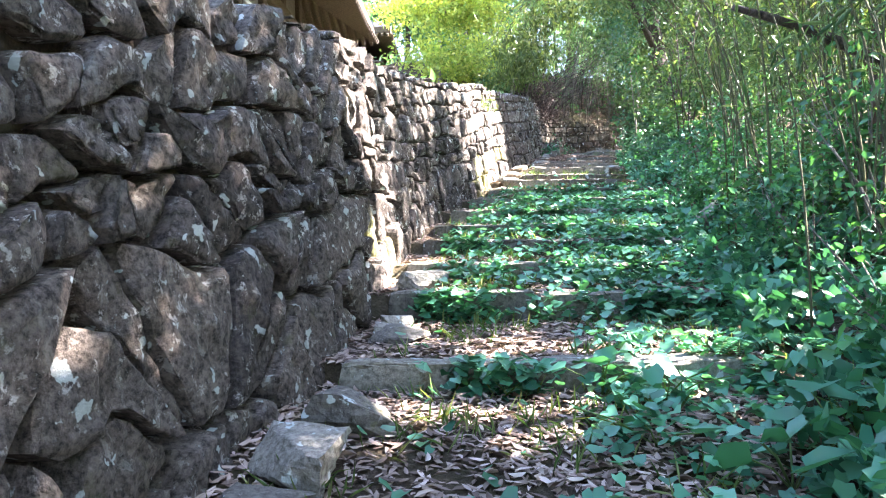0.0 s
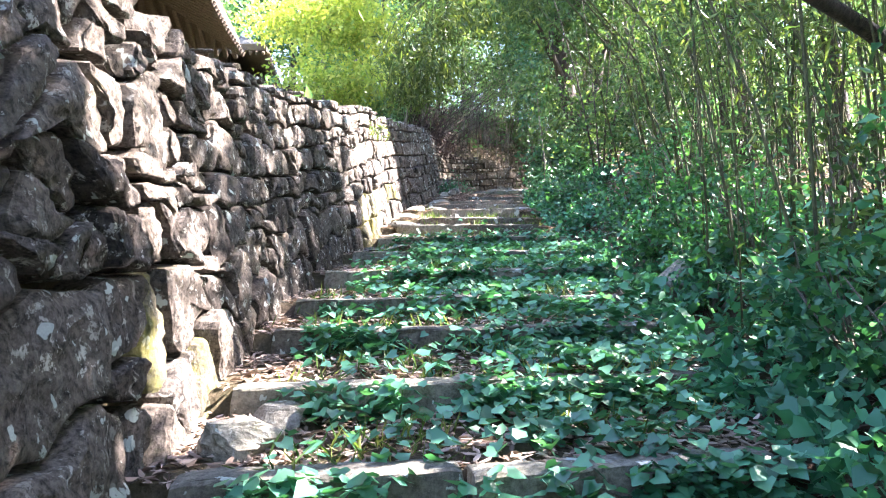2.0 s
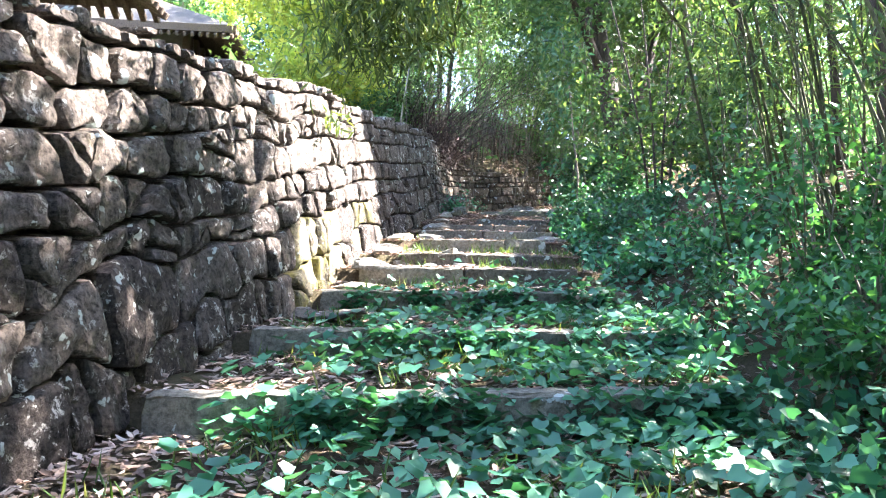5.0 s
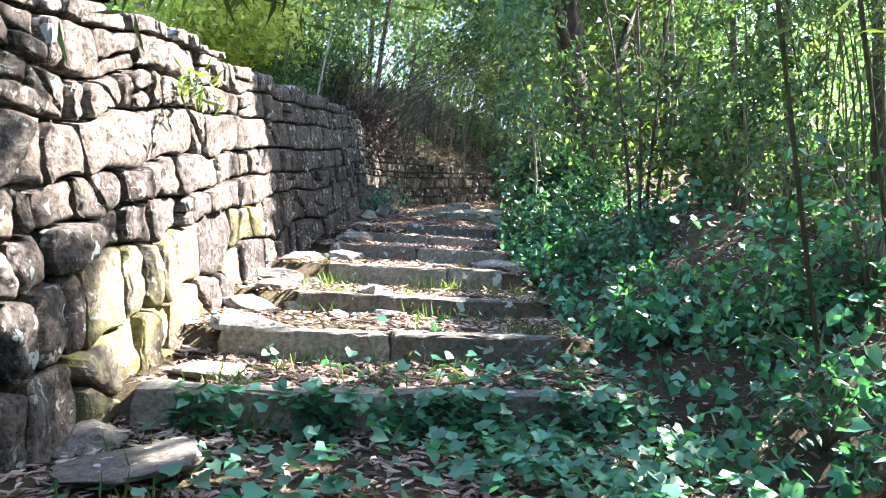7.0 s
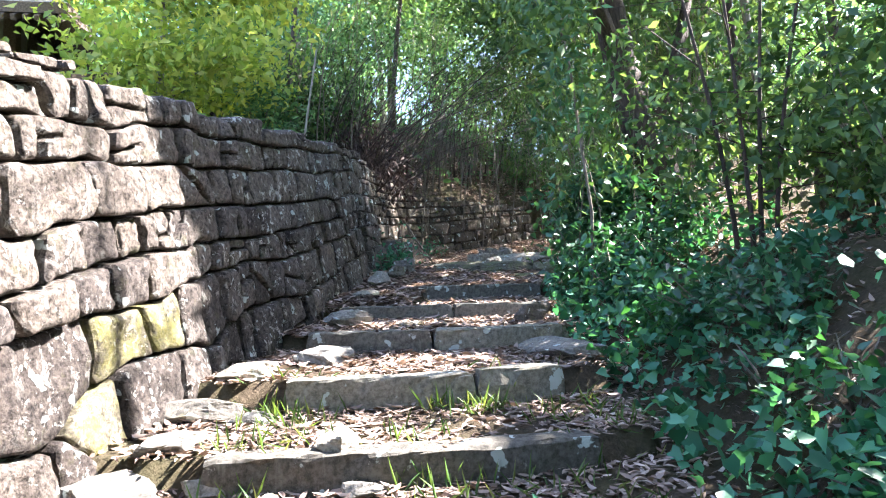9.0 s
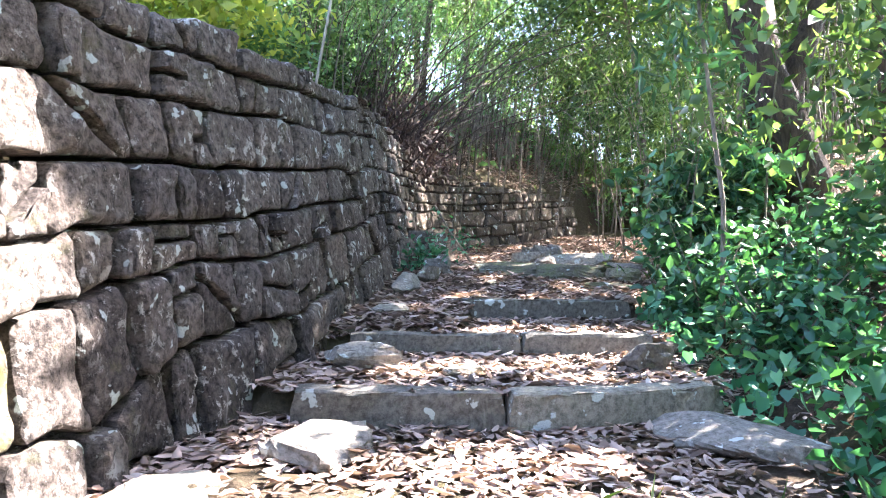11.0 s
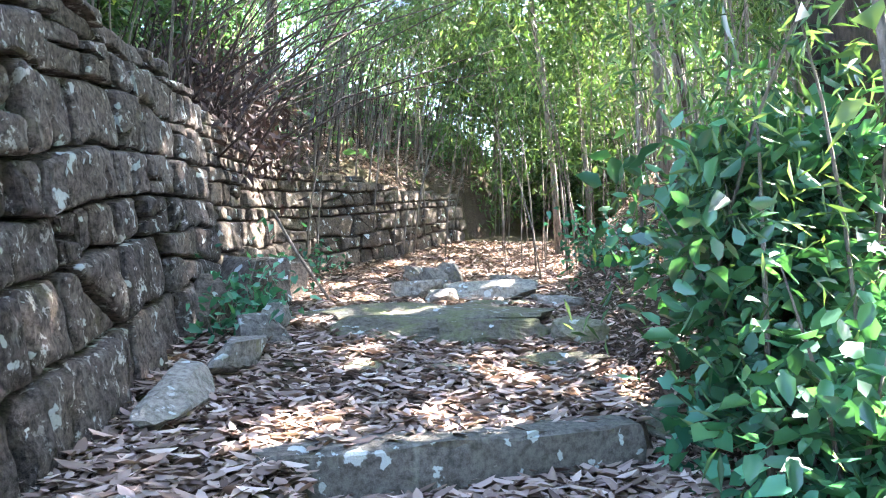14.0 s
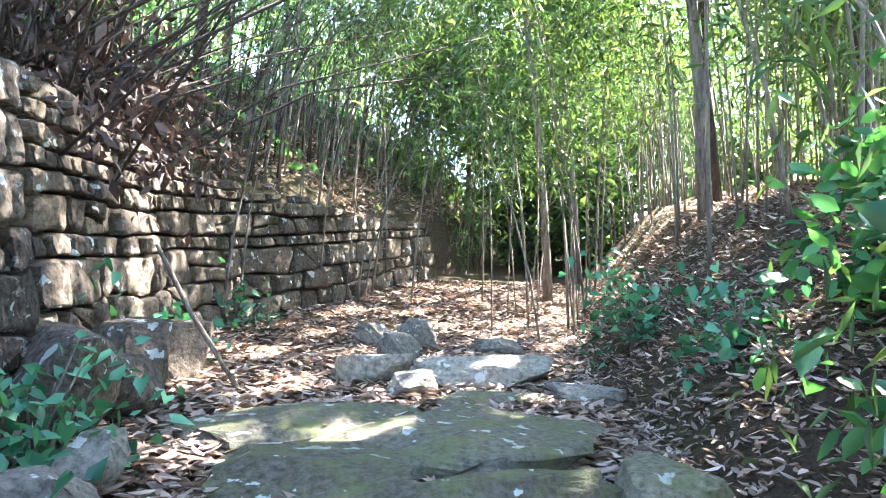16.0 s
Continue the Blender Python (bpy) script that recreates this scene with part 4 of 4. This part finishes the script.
p = scatter(rl, 30000, 15.5, 22.5, 1.0, 1.9, lambda x, y, f: np.clip(0.75 + 0.5 * wavy(x, y, 2.1, 6.0), 0.05, 1))
tagged(leaves("leaf_litter", p, 0.055, LITTER, None, 0.31, 0.65, 0.0, 36, fold=0.22, lens=True), "dry fallen leaves thick on the steep bank", "leaf litter", kind="stuff")
p = scatter(rl, 16000, 20.2, 28, -1.6, -0.16, lambda x, y, f: np.clip(0.7 + 0.5 * wavy(x, y, 2.1, 8.0), 0.05, 1))
tagged(leaves("leaf_litter", p, 0.09, LITTER, None, 0.31, 0.6, 0.0, 35, fold=0.22, lens=True), "dry fallen leaves on the slope above the rubble wall", "leaf litter", kind="stuff")


def ivy_keep(x, y, f):
    k = np.clip(0.5 + 0.9 * wavy(x, y, 2.4, 1.5), 0, 1)
    right = np.interp(f, [0.1, 0.22, 0.5, 0.66, 1.0], [0.0, 0.28, 0.36, 1.0, 1.0])
    along = np.interp(y, [1.5, 2.6, 4.5, 6, 10.6, 11.3, 12.2], [.35, .6, .8, 1.1, 1.1, .35, .03])
    right = np.where((y < 4.4) & (f < 0.62), right * 0.12, right)
    return np.clip((0.25 + k) * right * along, 0, 1)


p = [scatter(rl, 17500, 1.6, 12.2, 0.08, 1.02, ivy_keep, (0.02, 0.13))]
# trailing over the faces of the lower steps
for k, ys in enumerate(STEPS[:8]):
    n = 1300
    a, b = float(xl(ys)), float(xr(ys))
    x = rl.uniform(a + (0.35 if k else 0.55) * 1.0, b, n)
    thick = np.clip((0.5 if k else 0.2) + 0.9 * wavy(x, x * 0 + ys * 3, 4.0, k), 0.05, 1)
    q = rl.random(n) < thick
    x = x[q]
    p.append(np.stack([x, ys - bow(k, x) - rl.uniform(0.0, 0.14, len(x)), step_z[k] + rl.uniform(-0.19, 0.03, len(x))], 1))
tagged(leaves("ivy", np.concatenate(p), 0.068, IVY, None, 0.95, 0.62, 0.25, 41, heart=True, fold=0.1), "trailing heart-leaved ivy spreading over steps and treads", "ivy", kind="stuff")
p = scatter(rl, 30000, 1.5, 17.5, 0.98, 1.75, lambda x, y, f: np.clip(0.55 + 0.9 * wavy(x, y, 2.2, 5.5), 0.05, 1) * np.interp(y, [7, 10, 13, 17], [1, .5, .3, .3]), (0.03, 0.3))
tagged(leaves("ivy", p, 0.078, IVY, None, 0.9, 0.45, 0.3, 42, heart=True, fold=0.1), "mixed ivy and creepers hanging on the bank", "ivy", kind="stuff")


def grass(name, places, n, height, seed, label):
    r = np.random.default_rng(seed)
    q = clusters(r, places, n, 0.10, 0.0)
    q[:, 2] = terrain(q[:, 0], q[:, 1])
    return tagged(leaves(name, q, height, GRASS, None, 0.07, 0.05, -1.1, seed, spread=0.5), label, "grass", kind="stuff")


far_x, far_y = rl.uniform(-30, 34, 60000), rl.uniform(-4, 48, 60000)
off = (far_x < xl(far_y) - 0.9) | (far_x > xr(far_y) + 3.2)
far_x, far_y = far_x[off], far_y[off]
p = np.stack([far_x, far_y, terrain(far_x, far_y) + rl.uniform(0.02, 0.5, len(far_x)) ** 1.5], 1)
tagged(leaves("undergrowth", p, 0.24, FAR_LEAF, None, 0.45, 0.5, 0.2, 61), "low green undergrowth on the terrace and in the woods", "undergrowth", kind="stuff")
tufts = scatter(rl, 520, 2.0, 13.8, 0.12, 0.95, lambda x, y, f: np.clip(0.3 + 0.8 * wavy(x, y, 2.9, 7.0), 0, 1))
grass("grass", tufts, 4200, 0.11, 51, "short yellow-green grass growing through the fallen leaves")


def fern(x, y, n, length, rng):
    thing = empty("fern", "green fern with arching feathered fronds", "fern", "ferns")
    z = bank_z(x, y)
    for i in range(n):
        a = rng.uniform(0, 2 * math.pi)
        d = np.array([math.cos(a), math.sin(a), 0])
        L = length * rng.uniform(0.7, 1.1)
        pts = [np.array([x, y, z]) + d * L * s + np.array([0, 0, L * (1.1 * s - 0.95 * s * s)]) for s in np.linspace(0, 1, 9)]
        frond = tube("frond", [tuple(q) for q in pts], [0.004 * (1 - 0.8 * s) for s in np.linspace(0, 1, 9)], GRASS, thing, 4)
        side = np.cross(d, [0, 0, 1])
        v, f = [], []
        for s in np.linspace(0.15, 0.98, 22):
            k = s * 8
            i0 = min(int(k), 7)
            q = pts[i0] + (pts[i0 + 1] - pts[i0]) * (k - i0)
            w = L * 0.28 * (1 - s) ** 0.7 + 0.01
            for sg in (1, -1):
                o = len(v)
                v += [q, q + side * sg * w * .5 + d * 0.016, q + side * sg * w + d * 0.02 - np.array([0, 0, w * .15]), q + side * sg * w * .5 - d * 0.005]
                f.append((o, o + 1, o + 2, o + 3))
        mesh_object("pinnae", v, f, IVY, frond)
    return thing


for x, y in [(1.78, 3.5), (2.2, 3.3), (2.1, 2.5), (3.05, 6.3), (2.75, 5.2), (3.9, 12.2)]:
    fern(x, y, 7, 0.38, R)


def broadleaf(x, y, n, size, height, rng):
    thing = empty("broadleaf_plant", "low plant with large rounded green leaves", "plant", "broad-leaved plants")
    z = bank_z(x, y)
    places = []
    for i in range(n):
        e = (x + rng.normal() * 0.16, y + rng.normal() * 0.12, z + height * rng.uniform(0.5, 1.1))
        tube("stalk", [(x, y, z), ((x + e[0]) / 2, (y + e[1]) / 2, z + (e[2] - z) * 0.7), e], [.005, .004, .003], GRASS, thing, 4)
        places.append(e)
    for e in places:
        leaves("leaf", [e], size, IVY, thing, 0.85, 0.6, 0.4, int(rng.integers(1e6)), False, True)
    return thing


for x, y, n, s, h in [(1.66, 2.25, 10, .2, .28), (1.4, 2.1, 6, .17, .22), (1.02, 2.45, 5, .1, .16), (.92, 3.05, 8, .14, .24), (1.75, 1.9, 9, .2, .3), (1.2, 3.0, 5, .12, .2), (1.9, 2.6, 8, .15, .3)]:
    broadleaf(x, y, n, s, h, R)


# ---------------------------------------------------------------- retaining walls
def wall_point(y, h, out):
    """A point of the wall's face: y along its foot, h above the foot, out proud of it."""
    e = 0.05
    dx = float(xl(y + e) - xl(y - e)) / (2 * e)
    n = Vector((1, -dx, 0)).normalized()
    p = Vector((float(xl(y)), y, float(g(y)) + h)) - n * (0.14 * h)
    return p + n * out


def wall_body(name, y0, y1, height, label, thick=0.5):
    ys = np.linspace(y0, y1, int((y1 - y0) / 0.25) + 2)
    verts, faces = [], []
    for y in ys:
        hh = float(height(y))
        for h, o in ((-0.3, -0.15), (hh - 0.06, -0.15), (hh - 0.06, -0.15 - thick), (-0.3, -0.15 - thick)):
            verts.append(wall_point(float(y), h, o))
    for i in range(len(ys) - 1):
        for j in range(4):
            q = (j + 1) % 4
            faces.append((4 * i + j, 4 * i + q, 4 * i + 4 + q, 4 * i + 4 + j))
    faces += [(3, 2, 1, 0), tuple(4 * (len(ys) - 1) + j for j in range(4))]
    return tagged(mesh_object(name, verts, faces, EARTH), label, "wall", kind="structure")


def clip(poly, m, n):
    """The part of a polygon on the side of m that n points away from."""
    out = []
    for i in range(len(poly)):
        a, b = poly[i], poly[(i + 1) % len(poly)]
        da, db = (a[0] - m[0]) * n[0] + (a[1] - m[1]) * n[1], (b[0] - m[0]) * n[0] + (b[1] - m[1]) * n[1]
        if da <= 0:
            out.append(a)
        if (da < 0 < db) or (db < 0 < da):
            f = da / (da - db)
            out.append((a[0] + (b[0] - a[0]) * f, a[1] + (b[1] - a[1]) * f))
    return out


def lay(y0, y1, height, rng, first, last, wide, rugged):
    """Outlines of fitted stones in rough courses: wavy beds, slanting joints, some stones split in two."""
    beds, h = [-0.12], first * rng.uniform(0.9, 1.1)
    while h < 2.4:
        beds.append(h)
        f = min(h / 1.5, 1)
        h += (first * (1 - f) + last * f) * rng.choice([0.7, 0.85, 1.0, 1.15, 1.35])
    beds.append(h)

    def bed(k, y):
        j = rugged * float(np.interp(y, [4, 9, 12, 15], [1.0, 0.6, 0.4, 0.26]))
        if k == 0:
            return beds[0]
        big = float(np.interp(y, [2.5, 8], [1.4, 1.0]))
        ch = min(beds[k] - beds[k - 1], beds[min(k + 1, len(beds) - 1)] - beds[k] if k + 1 < len(beds) else 1)
        return big * beds[k] + j * ch * (1.1 * noise.noise(Vector((y * 1.3, k * 5.7, 1.0))) + 0.8 * noise.noise(Vector((y * 4.1, k * 3.3, 8.0))))

    out = []
    for k in range(len(beds) - 1):
        y, lean = y0, 0.0
        while y < y1 - 0.02:
            ch = (beds[k + 1] - max(beds[k], 0.0)) * float(np.interp(y, [2.5, 8], [1.4, 1.0]))
            w = max(0.12, ch * wide * rng.choice([0.55, 0.75, 0.95, 1.2, 1.5, 1.9]))
            e = min(y + w, y1)
            if y1 - e < 0.12:
                e = y1
            j = rugged * float(np.interp(y, [4, 9, 12, 15], [0.9, 0.5, 0.35, 0.25]))
            nxt = 0.0 if e == y1 else rng.uniform(-j, j) * min(ch, w) * 0.6
            m = max(1, int((e - y) / 0.11))
            low = [(y - lean + (e - nxt - y + lean) * i / m) for i in range(m + 1)]
            top = [(y + lean + (e + nxt - y - lean) * i / m) for i in range(m + 1)]
            poly = [(a, bed(k, a)) for a in low] + [(a, bed(k + 1, a)) for a in top[::-1]]
            mid = (y + e) / 2
            cap = float(height(mid)) + rng.uniform(-0.03, 0.06)
            pieces = [poly]
            r = rng.random()
            if r < 0.14 and ch > 0.15:
                at, n = (mid, bed(k, mid) + ch * rng.uniform(0.35, 0.65)), (rng.uniform(-0.25, 0.25), 1.0)
                pieces = [clip(poly, at, n), clip(poly, at, (-n[0], -n[1]))]
            elif r < 0.14 + 0.5 * j and ch > 0.15:
                at, n = (mid, bed(k, mid) + ch * 0.5), (rng.choice([-1, 1]), rng.uniform(0.6, 1.6))
                pieces = [clip(poly, at, n), clip(poly, at, (-n[0], -n[1]))]
            for p in pieces:
                p = clip(p, (mid, cap), (rng.uniform(-0.1, 0.1), 1.0)) if p else p
                if len(p) < 3:
                    continue
                ys, hs = [q[0] for q in p], [q[1] for q in p]
                if max(ys) - min(ys) > 0.06 and max(hs) - min(hs) > 0.045:
                    out.append(p)
            y, lean = e, nxt
    return out


STONE_RIM = 32


def wall_stone(poly, rng, proud):
    """A fitted stone with a worn rim and a rough, slightly tilted face."""
    n = STONE_RIM
    # corners cut, then the outline walked at even steps
    my = sum(p[0] for p in poly) / len(poly)
    cut = rng.uniform(0.1, 0.3) * float(np.interp(my, [4, 10, 14], [1.3, 0.9, 0.6]))
    ring = []
    for i in range(len(poly)):
        a, b = Vector(poly[i]), Vector(poly[(i + 1) % len(poly)])
        ring += [a.lerp(b, cut), a.lerp(b, 1 - cut)]
    lengths = [(ring[(i + 1) % len(ring)] - ring[i]).length for i in range(len(ring))]
    total, walkd, outline, i = sum(lengths), 0.0, [], 0
    for k in range(n):
        want = total * k / n
        while walkd + lengths[i] < want - 1e-9:
            walkd += lengths[i]
            i += 1
        outline.append(ring[i].lerp(ring[(i + 1) % len(ring)], (want - walkd) / max(lengths[i], 1e-9)))
    c = sum(outline, Vector((0, 0))) / n
    off = Vector((rng.uniform(-50, 50), rng.uniform(-50, 50), rng.uniform(-50, 50)))
    ta, tb = rng.uniform(-0.09, 0.09), rng.uniform(-0.09, 0.09)
    gap = float(np.interp(my, [3, 9, 13], [1.7, 1.25, 1.0]))
    inset = [0.007 * gap, 0.010 * gap, 0.014 * gap, 0.026 * gap]
    depth = [-0.17, -0.09, -0.011, 0.0]
    verts, faces = [], []
    dressed = float(np.interp(c.x, [8, 11, 14.5], [1.0, 0.85, 0.65]))

    def put(p, out, rough):
        rough = rough * dressed
        d = p - c
        nz = 0.0
        if rough:
            nz = rough * (noise.noise(Vector((p.x * 5, p.y * 5, 0)) + off) * 0.03 + noise.noise(Vector((p.x * 13, p.y * 13, 3)) + off) * 0.022 + noise.noise(Vector((p.x * 28, p.y * 28, 3)) + off) * 0.014)
        verts.append(wall_point(p.x, p.y, out + proud + nz + rough * (ta * d.x + tb * d.y)))

    for q in range(4):
        for k, p in enumerate(outline):
            d = p - c
            s = max(0.3, 1 - inset[q] / max(d.length, 0.02))
            w = 1 + (0.03 * noise.noise(off + Vector((k * 0.9, q * 0.2, 0))) if q else 0)
            put(c + d * s * w, depth[q] - (proud if q == 0 else 0), (0, 0.5, 0.9, 1)[q])
    for s in (0.72, 0.5, 0.25):
        for p in outline:
            put(c + (p - c) * s, 0.006, 1)
    put(c, 0.008, 1)
    for q in range(6):
        for k in range(n):
            m = (k + 1) % n
            faces.append((q * n + k, q * n + m, (q + 1) * n + m, (q + 1) * n + k))
    for k in range(n):
        faces.append((6 * n + k, 6 * n + (k + 1) % n, 7 * n))
    return verts, faces


def build_wall(name, label, y0, y1, height, seed, first, last, wide, rugged, material, near, proud, limit=330):
    body = wall_body(name, y0, y1, height, label)
    rng = random.Random(seed)
    rest_v, rest_f, count = [], [], 0
    for poly in lay(y0, y1, height, rng, first, last, wide, rugged):
        v, f = wall_stone(poly, rng, rng.uniform(*proud))
        y, low = sum(p[0] for p in poly) / len(poly), min(p[1] for p in poly)
        if y > near and count < limit:
            damp = low < 0.3 and (5.0 < y < 6.6 or 11.2 < y < 14.0) and material is WALL_STONE and rng.random() < 0.5
            ob = mesh_object("stone", v, f, MOSSY_STONE if damp else material, body, True)
            ob.data.polygons.foreach_set("use_smooth", [i >= 3 * STONE_RIM for i in range(len(f))])
            count += 1
        else:
            o = len(rest_v)
            rest_v += v
            rest_f += [tuple(i + o for i in q) for q in f]
    if rest_v:
        more = tagged(mesh_object("more_stones", rest_v, rest_f, material, body, True), "weathered stones of the same dry wall", kind="stuff")
        each = STONE_RIM * 7
        more.data.polygons.foreach_set("use_smooth", [i % each >= 3 * STONE_RIM for i in range(len(rest_f))])
    return body


# rubble wall further up
low_h = lambda y: np.interp(y, [20, 20.6, 22, 23.5, 26, 28], [1.45, 1.4, 1.25, 1.1, 0.8, 0.5])
build_wall("wall_back", "low brown rubble wall of small stones under a leafy bank", 20.05, 26.5, low_h, 5, 0.2, 0.11, 1.2, 1.0, RUBBLE_STONE, 0.0, (-0.01, 0.05))
build_wall("wall_left", "tall dry stone retaining wall, dark and spotted with lichen", -2.5, 20.0, wall_h, 3, 0.27, 0.165, 1.05, 0.8, WALL_STONE, 2.2, (0.0, 0.065), 300)


# bamboo leaves added on the wall, standing in for a cast leaf shadow
sprig = empty("leaf_shadow_sprig", "sprig of bamboo leaves on the wall, in place of a leaf shadow", "plant")
a, b, c = wall_point(12.35, 1.35, 0.0), wall_point(12.25, 1.5, 0.16), wall_point(12.1, 1.42, 0.26)
tube("stem", [tuple(a), tuple(b), tuple(c)], [.005, .004, .002], CULM, sprig, 4)
leaves("leaves", clusters(np.random.default_rng(5), [tuple(b), tuple(c), tuple((b + c) / 2)], 46, 0.06), 0.13, BAMBOO_LEAF, sprig, 0.18, 0.2, 0.8, 91)
